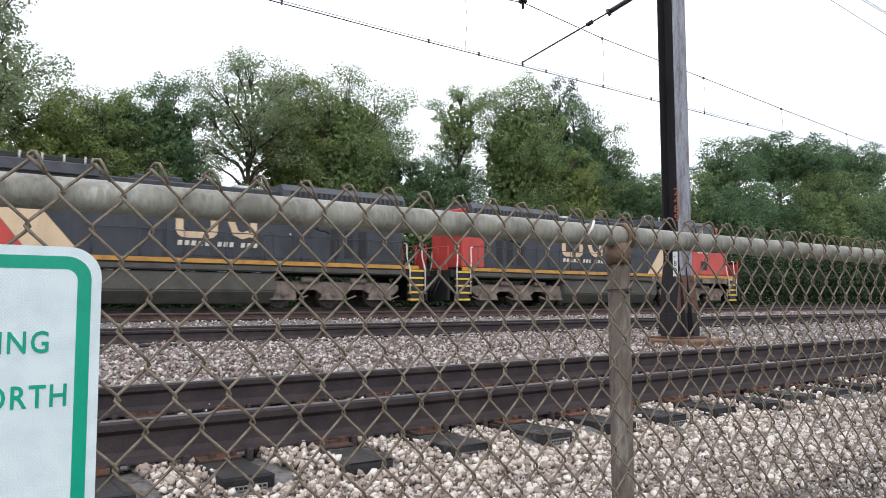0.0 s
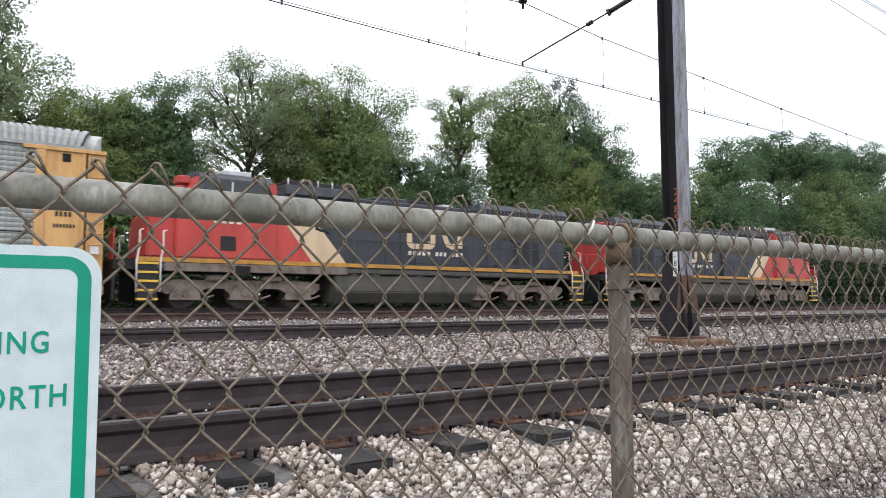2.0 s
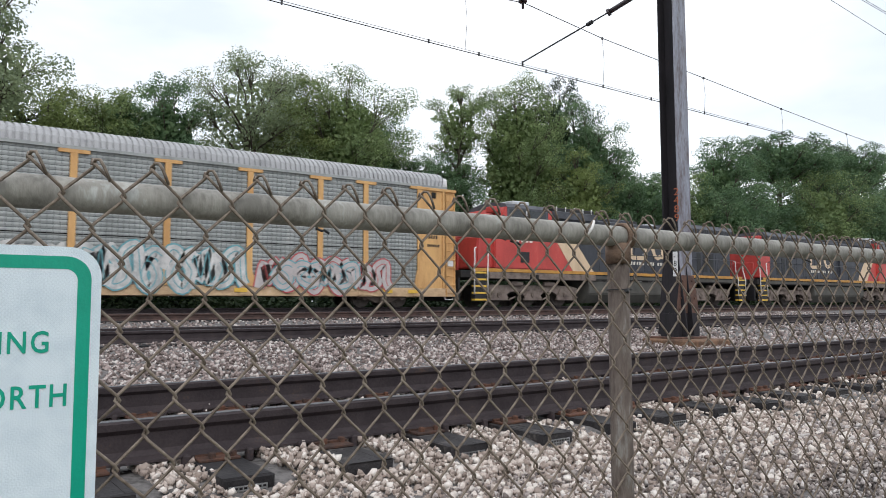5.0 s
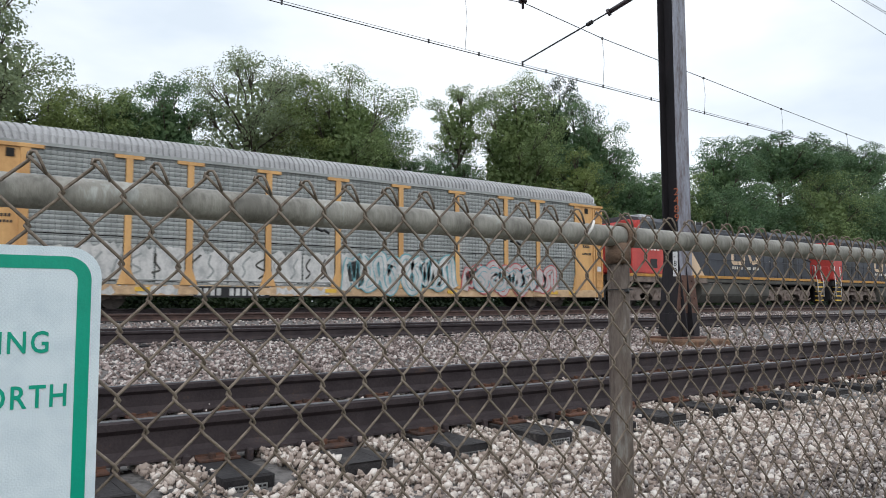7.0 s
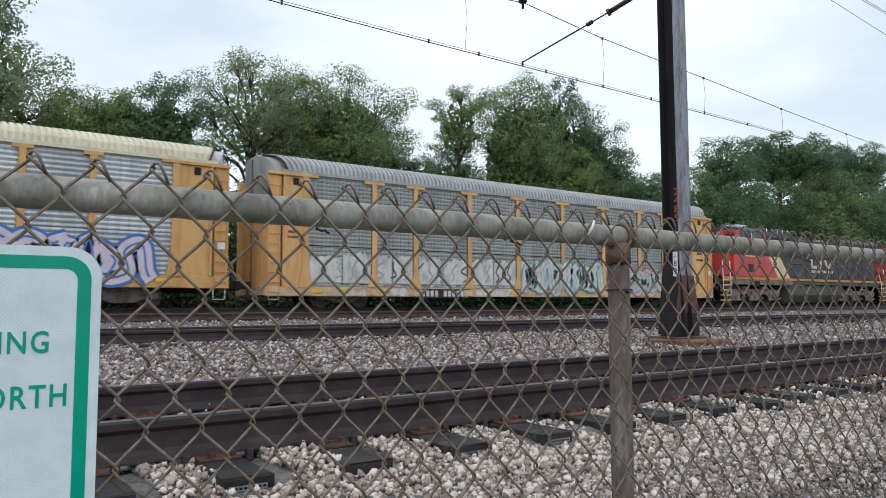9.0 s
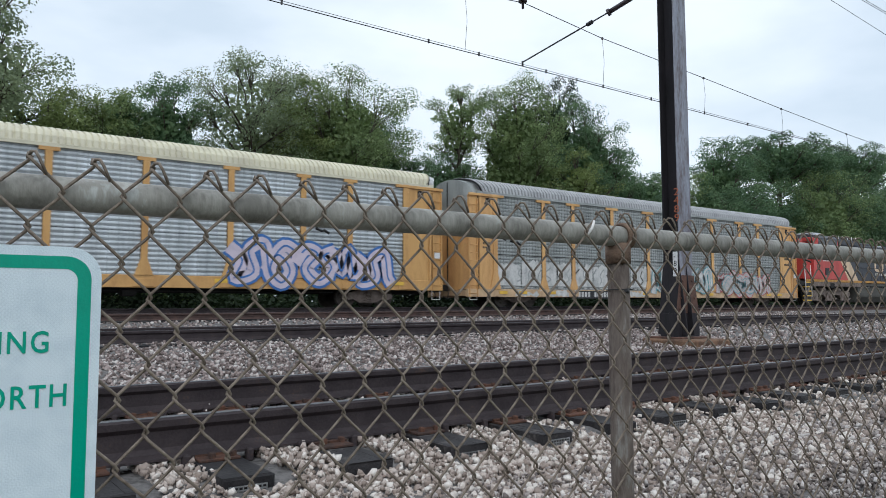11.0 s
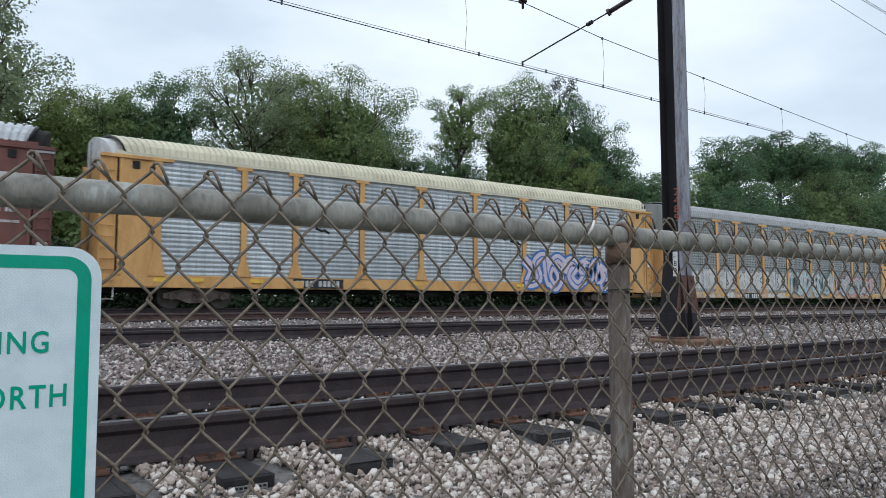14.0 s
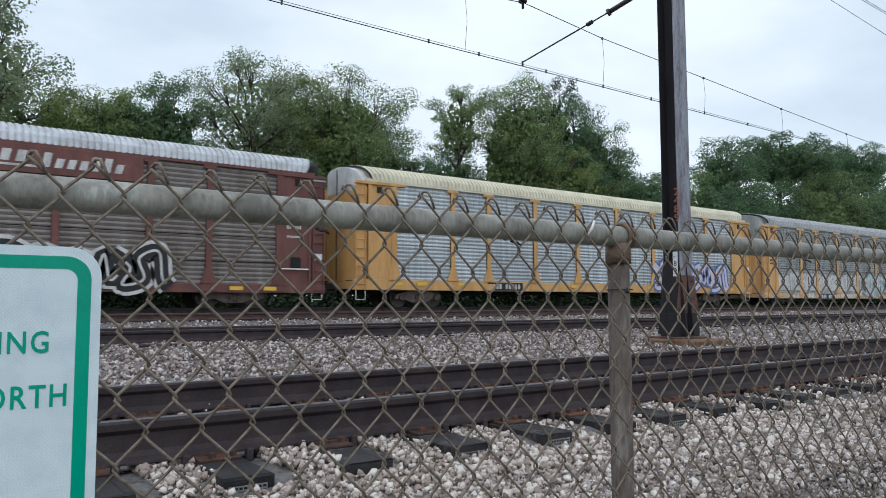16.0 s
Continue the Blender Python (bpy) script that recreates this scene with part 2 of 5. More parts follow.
    "bark": mat("grey_brown_bark", (0.10, 0.082, 0.065), (0.05, 0.042, 0.035), 0.9, 0, 6, 40, 0.6, streak=4),
}
honeycomb(M["sign_white"], 300.0)
M["leaf_mid"] = leaf_mat("mid_green_leaves", (0.105, 0.155, 0.066), (0.190, 0.262, 0.108), (0.290, 0.365, 0.160))
M["leaf_dark"] = leaf_mat("dark_green_leaves", (0.066, 0.120, 0.066), (0.116, 0.195, 0.098), (0.190, 0.280, 0.132))
# greens darkened to hold the shade seen below and between the wagons
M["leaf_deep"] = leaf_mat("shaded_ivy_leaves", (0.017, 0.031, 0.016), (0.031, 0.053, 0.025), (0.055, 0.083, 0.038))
M["leaf_light"] = leaf_mat("pale_green_leaves", (0.150, 0.195, 0.115), (0.235, 0.292, 0.165), (0.320, 0.372, 0.215))
M["leaf_yellow"] = leaf_mat("yellowish_green_leaves", (0.120, 0.162, 0.058), (0.205, 0.262, 0.092), (0.300, 0.352, 0.132))


# ---- building helpers ----
def box(bm, x0, x1, y0, y1, z0, z1, bevel=0.0):
    r = bmesh.ops.create_cube(bm, size=1.0)
    vs = r["verts"]
    for v in vs:
        v.co = Vector((x0 + (x1 - x0) * (v.co.x + 0.5), y0 + (y1 - y0) * (v.co.y + 0.5), z0 + (z1 - z0) * (v.co.z + 0.5)))
    if bevel:
        es = list({e for v in vs for e in v.link_edges})
        bmesh.ops.bevel(bm, geom=es, offset=bevel, segments=1, affect="EDGES")


def prism(bm, pts, a, b, axis="y"):
    """A solid from an outline, drawn out from a to b along an axis. Outline in (x, z), (x, y) or (y, z)."""
    def at(p, k):
        return {"y": (p[0], k, p[1]), "z": (p[0], p[1], k), "x": (k, p[0], p[1])}[axis]
    lo, hi = [bm.verts.new(at(p, a)) for p in pts], [bm.verts.new(at(p, b)) for p in pts]
    n = len(pts)
    fs = [bm.faces.new(lo), bm.faces.new(hi[::-1])]
    fs += [bm.faces.new((lo[i], hi[i], hi[(i + 1) % n], lo[(i + 1) % n])) for i in range(n)]
    bmesh.ops.recalc_face_normals(bm, faces=fs)


def tube(bm, pts, r, seg=6, r2=None, cap=True):
    """A round bar along a line of points, thinning from r to r2."""
    pts = [Vector(p) for p in pts]
    r2 = r if r2 is None else r2
    rings, n = [], len(pts)
    side = None
    for i, p in enumerate(pts):
        d = (pts[min(i + 1, n - 1)] - pts[max(i - 1, 0)]).normalized()
        if side is None or abs(side.dot(d)) > 0.95:
            side = d.orthogonal().normalized()
        side = (side - d * side.dot(d)).normalized()
        up = d.cross(side)
        rr = r + (r2 - r) * i / max(1, n - 1)
        rings.append([bm.verts.new(p + (side * math.cos(k * 2 * math.pi / seg) + up * math.sin(k * 2 * math.pi / seg)) * rr) for k in range(seg)])
    for a, b in zip(rings, rings[1:]):
        for k in range(seg):
            f = bm.faces.new((a[k], a[(k + 1) % seg], b[(k + 1) % seg], b[k]))
            f.smooth = True
    if cap:
        bm.faces.new(rings[0][::-1])
        bm.faces.new(rings[-1])


def part(name, bm, material, parent=None, label=""):
    me = bpy.data.meshes.new(name)
    bm.to_mesh(me)
    bm.free()
    me.materials.append(M[material] if isinstance(material, str) else material)
    ob = new(name, me)
    if parent:
        ob.parent = parent
    if label:
        tagged(ob, label)
    return ob


def share(name, me, m, parent):
    ob = new(name, me)
    ob.parent = parent
    ob.matrix_basis = m
    return ob


def boxes(name, material, parent, *dims, bevel=0.0, label=""):
    bm = bmesh.new()
    for d in dims:
        box(bm, *d, bevel=bevel)
    return part(name, bm, material, parent, label)


def thing(name, label, category, at=(0, 0, 0), group="", kind=""):
    ob = new(name)
    ob.empty_display_size = 0.2
    ob.location = at
    return tagged(ob, label, category, group, kind)


def lettering(name, text, size, material, parent, m, squeeze=1.0, depth=0.0015, bold=0.0, flush_right=False):
    cu = bpy.data.curves.new(name, "FONT")
    cu.body, cu.size, cu.extrude, cu.resolution_u, cu.offset, cu.space_character = text, size, depth, 3, size * bold, 1.14 if bold else 1.0
    tmp = new(name, cu)
    bpy.context.view_layer.update()
    me = bpy.data.meshes.new_from_object(tmp.evaluated_get(bpy.context.evaluated_depsgraph_get()))
    bpy.data.objects.remove(tmp)
    right = max(v.co.x for v in me.vertices) if flush_right else 0.0
    for v in me.vertices:
        v.co.x = (v.co.x - right) * squeeze
    me.materials.clear()
    me.materials.append(M[material])
    ob = new(name, me)
    ob.parent, ob.matrix_basis = parent, m
    return ob


# ---- the ground: one sheet, raised under each track ----
T1, T2, T3, T4 = 4.28, 12.75, 22.65, 26.95           # track centres (y)
Z1, Z2, Z3, Z4 = 0.584, 0.70, 0.842, 0.972           # rail tops (z)
PROFILE = [(-300, 0.0), (0.85, 0.0), (1.02, 0.10), (1.2, 0.27), (1.7, 0.285), (2.5, 0.290), (2.98, 0.315), (3.15, 0.350), (3.5, 0.355), (5.1, 0.355), (5.9, 0.32), (7.0, 0.32),
           (9.5, 0.36), (10.9, 0.43), (11.5, 0.47), (14.1, 0.47), (15.2, 0.47), (19.5, 0.54), (21.0, 0.60), (24.2, 0.62), (25.4, 0.73), (28.6, 0.73), (30.2, 0.55), (33, 0.45), (60, 0.6), (900, 0.6)]


def ground_z(y):
    for (a, za), (b, zb) in zip(PROFILE, PROFILE[1:]):
        if a <= y <= b:
            return za + (zb - za) * (y - a) / (b - a)
    return 0.6


def build_ground():
    ys = [p[0] for p in PROFILE]
    bm = bmesh.new()
    xs = [-300, -40, 0, 10, 25, 60, 120, 300, 1500]
    grid = [[bm.verts.new((x, y, ground_z(y))) for y in ys] for x in xs]
    for i in range(len(xs) - 1):
        for j in range(len(ys) - 1):
            f = bm.faces.new((grid[i][j], grid[i + 1][j], grid[i + 1][j + 1], grid[i][j + 1]))
            f.material_index = 1 if (ys[j] >= 30 or ys[j] < 0.8) else 0
    # dark sheet acts as the shadow between the loose stones
    g = part("ground", bm, "shaded_ballast_bed")
    g.data.materials.append(M["soil"])
    tagged(g, "ballast bed coloured dark as shade between stones, weedy soil beyond", "ground", kind="structure")


build_ground()

RAIL_H = 0.186


def rail_outline():
    h = RAIL_H
    half = [(0.076, 0.0), (0.076, 0.011), (0.030, 0.026), (0.010, 0.048), (0.0095, h - 0.062), (0.034, h - 0.040), (0.0365, h - 0.010), (0.028, h - 0.0012)]
    return [(y, z) for y, z in half] + [(-y, z) for y, z in reversed(half)]


def build_track(y, z, name, label):
    root = thing(name, label, "railway track", (0, y, 0), kind="structure")
    for side in (-1, 1):
        bm = bmesh.new()
        prism(bm, [(side * 0.753 + a, z - RAIL_H + b) for a, b in rail_outline()], -120, 700, "x")
        rail = part("rail", bm, "rail_brown" if z == Z3 else "rail", root)
        boxes("running_surface", "rail_top", rail, (-120, 700, side * 0.753 - 0.027, side * 0.753 + 0.027, z - 0.0015, z + 0.0015), label="worn bright running surface")
    return root


track_near = build_track(T1, Z1, "track_1", "nearest railway track, dark rails on timber ties")
track_two = build_track(T2, Z2, "track_2", "second railway track, dark rails in pale ballast")
track_three = build_track(T3, Z3, "track_3", "third railway track with rust-brown rails")
track_four = build_track(T4, Z4, "track_4", "far railway track under the freight train")


def tie_mesh(split):
    bm = bmesh.new()
    box(bm, -0.115, 0.115, -1.295, 1.295, -0.18, 0.0, bevel=0.008)
    rng = random.Random(split)
    for v in bm.verts:
        v.co += Vector((rng.uniform(-.006, .006), rng.uniform(-.012, .012), rng.uniform(-.004, .004)))
    # long drying cracks
    for k in range(3):
        x = rng.uniform(-0.08, 0.08)
        box(bm, x - 0.003, x + 0.003, -1.28, -0.3 - rng.random() * 0.4, -0.002, 0.0015)
    me = bpy.data.meshes.new("tie")
    bm.to_mesh(me)
    bm.free()
    me.materials.append(M["tie"])
    return me


def build_ties():
    variants = [tie_mesh(k) for k in range(4)]
    pm = bmesh.new()
    box(pm, -0.095, 0.095, -0.185, 0.185, 0.0, 0.016, bevel=0.004)
    box(pm, -0.095, 0.095, -0.105, -0.080, 0.014, 0.026)
    box(pm, -0.095, 0.095, 0.080, 0.105, 0.014, 0.026)
    plate = bpy.data.meshes.new("tie_plate")
    pm.to_mesh(plate)
    plate.materials.append(M["rust_plate"])
    sm = bmesh.new()
    box(sm, -0.014, 0.014, -0.016, 0.016, 0, 0.03, bevel=0.005)
    spike = bpy.data.meshes.new("spike")
    sm.to_mesh(spike)
    spike.materials.append(M["rust_plate"])
    am = bmesh.new()
    box(am, -0.016, 0.016, -0.03, 0.02, -0.05, 0.012, bevel=0.006)
    anchor = bpy.data.meshes.new("rail_anchor")
    am.to_mesh(anchor)
    anchor.materials.append(M["rail"])
    nm = bmesh.new()
    for i in range(9):
        box(nm, -0.085 + i * 0.0205, -0.085 + i * 0.0205 + 0.006, -0.003, 0, -0.055, 0.0)
    for j in range(4):
        box(nm, -0.085, 0.085, -0.0035, 0, -0.055 + j * 0.0165, -0.055 + j * 0.0165 + 0.006)
    nailp = bpy.data.meshes.new("end_plate")
    nm.to_mesh(nailp)
    nailp.materials.append(M["nail_plate"])
    rng = random.Random(5)
    for root, z, x0, count, step, fine in ((track_near, Z1, 1.225 - 14 * 0.553, 86, 0.553, 36), (track_two, Z2, 1.0 - 12 * 0.585, 72, 0.585, 0), (track_three, Z3, 4.0 - 16 * 0.585, 66, 0.585, 0)):
        for i in range(count):
            x = x0 + i * step + rng.uniform(-0.05, 0.05) - (0.12 if root is track_near and i == 13 else 0.0)
            top = z - RAIL_H - 0.016
            t = share("tie", variants[i % 4], pose(x, rng.uniform(-0.03, 0.03), top, 0, 0, rng.uniform(-1.2, 1.2)), root)
            if fine == 0:
                continue
            for side in (-1, 1):
                p = share("tie_plate", plate, pose(0, side * 0.753, 0), t)
                if 8 < i < fine:
                    for dx, dy in ((-0.05, -0.135), (0.05, -0.13), (-0.04, 0.13), (0.055, 0.135)):
                        share("spike", spike, pose(x + dx, side * 0.753 + dy, top + 0.012, 0, 0, rng.uniform(-20, 20)), root)
                    for dx in (-0.15, 0.15):
                        share("rail_anchor", anchor, pose(x + dx, side * 0.753 - 0.07, top + 0.02), root)
            if i < 38 and i % 3 != 0:
                share("end_plate", nailp, pose(0, -1.2965, -0.035), t)


build_ties()


# ---- loose ballast stones ----
def stones(name, label, rng, count, place, size, material):
    """Crushed stone: each an uneven cut block with flat faces, turned at random."""
    base = np.array([(-1, -1, -1), (1, -1, -1), (1, 1, -1), (-1, 1, -1), (-1, -1, 1), (1, -1, 1), (1, 1, 1), (-1, 1, 1)], float) * 0.64
    quads = ((4, 5, 6, 7), (3, 2, 1, 0), (1, 2, 6, 5), (3, 0, 4, 7), (2, 3, 7, 6), (0, 1, 5, 4))
    tri = np.array([t for q in quads for t in ((q[0], q[1], q[2]), (q[0], q[2], q[3]))])
    n = count
    s = size[0] + (size[1] - size[0]) * rng.random(n) ** 1.7
    v = base[None] * (1 + rng.uniform(-0.55, 0.45, (n, 8, 3)))
    v = v * (s[:, None] * rng.uniform(0.6, 1.4, (n, 3)))[:, None, :]
    a = rng.normal(size=(n, 4))
    a /= np.linalg.norm(a, axis=1, keepdims=True)
    w, x, y, z = a.T
    rot = np.stack([np.stack([1 - 2 * (y * y + z * z), 2 * (x * y - z * w), 2 * (x * z + y * w)], 1),
                    np.stack([2 * (x * y + z * w), 1 - 2 * (x * x + z * z), 2 * (y * z - x * w)], 1),
                    np.stack([2 * (x * z - y * w), 2 * (y * z + x * w), 1 - 2 * (x * x + y * y)], 1)], 1)
    v = np.einsum("nij,nkj->nki", rot, v) + place(n, s)[:, None, :]
    f = (tri[None] + (np.arange(n) * 8)[:, None, None]).reshape(-1, 3)
    me = bpy.data.meshes.new(name)
    me.vertices.add(n * 8)
    me.vertices.foreach_set("co", v.reshape(-1))
    me.loops.add(len(f) * 3)
    me.loops.foreach_set("vertex_index", f.reshape(-1).astype(np.int32))
    me.polygons.add(len(f))
    me.polygons.foreach_set("loop_start", np.arange(0, len(f) * 3, 3, dtype=np.int32))
    me.update(calc_edges=True)
    me.materials.append(M[material])
    return tagged(new(name, me), label, "ballast", kind="stuff")


_gy, _gz = np.array([p[0] for p in PROFILE]), np.array([p[1] for p in PROFILE])


def strew(rng, xa, xb, ya, yb, lift=0.0, keep_off=None):
    def place(n, s):
        x = xa + (xb - xa) * rng.random(n)
        y = ya + (yb - ya) * rng.random(n)
        hump = 0.010 * np.sin(x * 2.1 + y * 3.3) + 0.008 * np.sin(x * 5.7 - y * 4.1)
        z = np.interp(y, _gy, _gz) + hump + lift + rng.random(n) ** 2 * 0.035
        if keep_off:  # lower between-rail stones that would sit on ties
            ph = np.abs(((x - keep_off[0]) / keep_off[1] + 0.5) % 1.0 - 0.5) * keep_off[1]
            on = (ph < 0.15) & (np.abs(y - keep_off[2]) < 1.34)
            z = np.where(on, z - 0.12, z)
        return np.stack([x, y, z], 1)
    return place


def build_ballast():
    rng = np.random.default_rng(3)
    k1 = (1.225, 0.553, T1)
    stones("ballast_stones", "pale crushed limestone ballast beside the near track", rng, 18500, strew(rng, 0.3, 4.8, 1.75, 3.6, 0.0, k1), (0.010, 0.022), "ballast")
    stones("ballast_stones", "finer grey ballast along the fence", rng, 19000, strew(rng, 0.3, 5.0, 1.15, 2.55, 0.0), (0.008, 0.017), "ballast_grey")
    stones("ballast_stones", "pale crushed limestone ballast along the near track", rng, 9500, strew(rng, 4.4, 15.0, 1.75, 3.6, 0.0, k1), (0.013, 0.027), "ballast")
    stones("ballast_stones", "finer grey ballast along the fence further on", rng, 9000, strew(rng, 4.2, 15.0, 1.15, 2.55, 0.0), (0.012, 0.025), "ballast_grey")
    stones("ballast_stones", "pale ballast between the near rails", rng, 7000, strew(rng, 0.5, 12.0, 3.5, 5.1, 0.0, k1), (0.012, 0.027), "ballast")
    stones("ballast_stones", "pale ballast beside and between the near rails", rng, 9000, strew(rng, -7.0, 0.4, 1.15, 5.1, 0.0, k1), (0.016, 0.034), "ballast")
    stones("ballast_stones", "dusty pale ballast between the tracks further back", rng, 3000, strew(rng, -7.0, 0.8, 5.0, 12.0, 0.0), (0.022, 0.042), "ballast_far")
    stones("ballast_stones", "dusty pale ballast between the tracks", rng, 22000, strew(rng, 0.8, 14.0, 5.0, 11.9, 0.0), (0.016, 0.033), "ballast_far")
    stones("ballast_stones", "dusty pale ballast further along the tracks", rng, 8000, strew(rng, 14.0, 40.0, 2.0, 12.0, 0.0), (0.023, 0.044), "ballast_far")
    stones("ballast_stones", "dusty ballast strip before the third track", rng, 6000, strew(rng, 1.5, 40.0, 13.6, 21.6, 0.0), (0.03, 0.05), "ballast_far")


build_ballast()


# ---- chain-link fence ----
FENCE_Y, FENCE_Z = 0.994, EYE_Z + 0.1365
PITCH_X, PITCH_Z, KNUCKLE_X = 0.06895, 0.0835, 0.0997


def build_fence():
    root = thing("chain_link_fence", "weathered galvanised chain-link fence with round top rail", "fence", (0, 0, 0))
    bm = bmesh.new()
    tube(bm, [(-1.9, FENCE_Y, FENCE_Z), (4.2, FENCE_Y, FENCE_Z)], 0.021, 20)
    part("top_rail", bm, "galv", root, "grey galvanised top rail with water stains")
    # a line post with sleeve and loop cap, every 3 m
    for k, px_ in enumerate((1.158, 4.15, -1.85)):
        bm = bmesh.new()
        tube(bm, [(px_, FENCE_Y + 0.004, 0.0), (px_, FENCE_Y + 0.004, FENCE_Z - 0.046)], 0.0222, 18)
        post = part("line_post", bm, "galv_post", root, "streaked grey line post")
        bm = bmesh.new()
        tube(bm, [(px_, FENCE_Y + 0.004, FENCE_Z - 0.056), (px_, FENCE_Y + 0.004, FENCE_Z - 0.014)], 0.0256, 18)
        part("cap_sleeve", bm, "fitting", post, "rust-stained cap sleeve")
        bm = bmesh.new()
        ring = [(px_ + 0.012, FENCE_Y + math.sin(a) * 0.0245, FENCE_Z + math.cos(a) * 0.0245) for a in [i * math.pi / 12 for i in range(25)]]
        for dx in (-0.007, -0.0035, 0.0, 0.0035, 0.007):
            tube(bm, [(p[0] + dx, p[1], p[2]) for p in ring], 0.0042, 6, cap=False)
        part("cap_loop", bm, "fitting", post, "rusty loop round the top rail")
    # woven wire: each strand zigzags and hooks into the next
    top = FENCE_Z + 0.038
    rows = 13
    meshes = []
    for lean in (1, -1):
        bm = bmesh.new()
        pts = []
        h = PITCH_X / 2
        yf = -0.0295
        n = rows * 2
        for i in range(n + 1):
            side = 1 if i % 2 else -1
            x = lean * side * (h / 2 + 0.0026)
            z = -i * PITCH_Z / 2
            # rounded bend: the strand passes in front, then behind its neighbour
            for dz, dy, dx in ((0.0065, -0.0042, -0.0045), (0.0, 0.0, 0.0), (-0.0065, 0.0042, -0.0045)):
                if (i == 0 and dz > 0) or (i == n and dz < 0):
                    continue
                pts.append((x + lean * side * dx, yf + (dy if side * lean > 0 else -dy), z + dz))
        tube(bm, pts, 0.00208, 6)
        # knuckle: the end bent over its neighbour's and down again
        x0 = -lean * (h / 2)
        if lean > 0:
            kn = [(x0 + 0.001, yf, -0.002), (x0 - 0.001, yf + 0.004, 0.003), (x0 - 0.002, yf + 0.006, -0.004)]
        else:
            kn = [(x0 - 0.002, yf, -0.002), (x0 + 0.0008, yf - 0.005, 0.0040), (x0 + 0.0045, yf - 0.011, 0.0030), (x0 + 0.0085, yf - 0.0135, -0.0050), (x0 + 0.0125, yf - 0.0135, -0.0140), (x0 + 0.0165, yf - 0.0125, -0.0235)]
        tube(bm, kn, 0.0020, 6)
        me = bpy.data.meshes.new("wire")
        bm.to_mesh(me)
        bm.free()
        me.materials.append(M["wire"])
        meshes.append(me)
    rng = random.Random(9)
    for i in range(-56, 118):
        # strands in pairs that share a knuckle at the top
        x = KNUCKLE_X + (i // 2) * PITCH_X + (PITCH_X / 4 if i % 2 == 0 else -PITCH_X / 4)
        share("wire", meshes[0] if i % 2 == 0 else meshes[1], pose(x, FENCE_Y, top + rng.uniform(-0.0015, 0.0015), 0, rng.uniform(-0.15, 0.15), 0), root)
    bm = bmesh.new()
    tube(bm, [(1.030, FENCE_Y - 0.034, FENCE_Z - 0.006), (1.040, FENCE_Y - 0.036, FENCE_Z + 0.008), (1.052, FENCE_Y - 0.030, FENCE_Z + 0.022)], 0.0026, 6)
    part("cable_tie", bm, "handrail", root, "white cable tie")
    # tie wires that hold the mesh to the rail and the post
    for tx, tz in ((0.468, -0.004), (0.842, -0.004), (1.83, -0.002), (2.6, 0.0)):
        bm = bmesh.new()
        tube(bm, [(tx + 0.022 - 0.010 * math.cos(a / 2), FENCE_Y + math.sin(a) * 0.0235, FENCE_Z + math.cos(a) * 0.0235) for a in [0.2 + i * math.pi / 10 for i in range(9)]], 0.0016, 5)
        for zz, sg in ((-0.026, -1),):
            tube(bm, [(tx, FENCE_Y - 0.026, FENCE_Z + zz), (tx + 0.006, FENCE_Y - 0.034, FENCE_Z + zz + sg * 0.004), (tx + 0.011, FENCE_Y - 0.030, FENCE_Z + zz - 0.002), (tx + 0.018, FENCE_Y - 0.033, FENCE_Z + zz - 0.007)], 0.0020, 6)
        part("tie_wire", bm, "black", root, "twisted dark tie wire")
    for tz in (1.128, 0.70):
        bm = bmesh.new()
        tube(bm, [(1.158 + math.cos(a) * 0.0245, FENCE_Y + 0.002 + math.sin(a) * 0.028, tz) for a in [i * math.pi / 8 for i in range(17)]], 0.0012, 5)
        tube(bm, [(1.148, FENCE_Y - 0.028, tz), (1.140, FENCE_Y - 0.034, tz - 0.005), (1.132, FENCE_Y - 0.036, tz - 0.002)], 0.0036, 6)
        part("tie_wire", bm, "black", root, "twisted dark tie wire round the post")


build_fence()


# ---- the sign wired to the fence ----
def rounded(x0, x1, z0, z1, r, seg=8):
    out = []
    for cx, cz, a0 in ((x1 - r, z1 - r, 0), (x0 + r, z1 - r, 90), (x0 + r, z0 + r, 180), (x1 - r, z0 + r, 270)):
        for k in range(seg + 1):
            a = radians(a0 + 90 * k / seg)
            out.append((cx + r * math.cos(a), cz + r * math.sin(a)))
    return out


def build_sign():
    y = 0.9535
    root = thing("sign", "white reflective sign with green border and letters on the fence", "sign", (0, y, 0))
    x0, x1, z0, z1 = -0.125, 0.1792, 0.712, 1.1685
    bm = bmesh.new()
    prism(bm, rounded(x0, x1, z0, z1, 0.036), 0.0, 0.002)
    part("sign_plate", bm, "sign_white", root, "white honeycomb reflective sheet")
    bm = bmesh.new()
    o, i = rounded(x0 + 0.0112, x1 - 0.0112, z0 + 0.0112, z1 - 0.0112, 0.027), rounded(x0 + 0.0262, x1 - 0.0262, z0 + 0.0262, z1 - 0.0262, 0.0135)
    vo, vi = [bm.verts.new((a, -0.0004, b)) for a, b in o], [bm.verts.new((a, -0.0004, b)) for a, b in i]
    n = len(o)
    for k in range(n):
        bm.faces.new((vo[k], vo[(k + 1) % n], vi[(k + 1) % n], vi[k]))
    part("border", bm, "sign_green", root, "green printed border")
    up = Matrix.Rotation(radians(90), 4, "X")
    lettering("lettering", "ING", 0.0350, "sign_green", root, pose(0.1248, -0.0006, 1.0460) @ up, 0.80, 0.0002, 0.013, True)
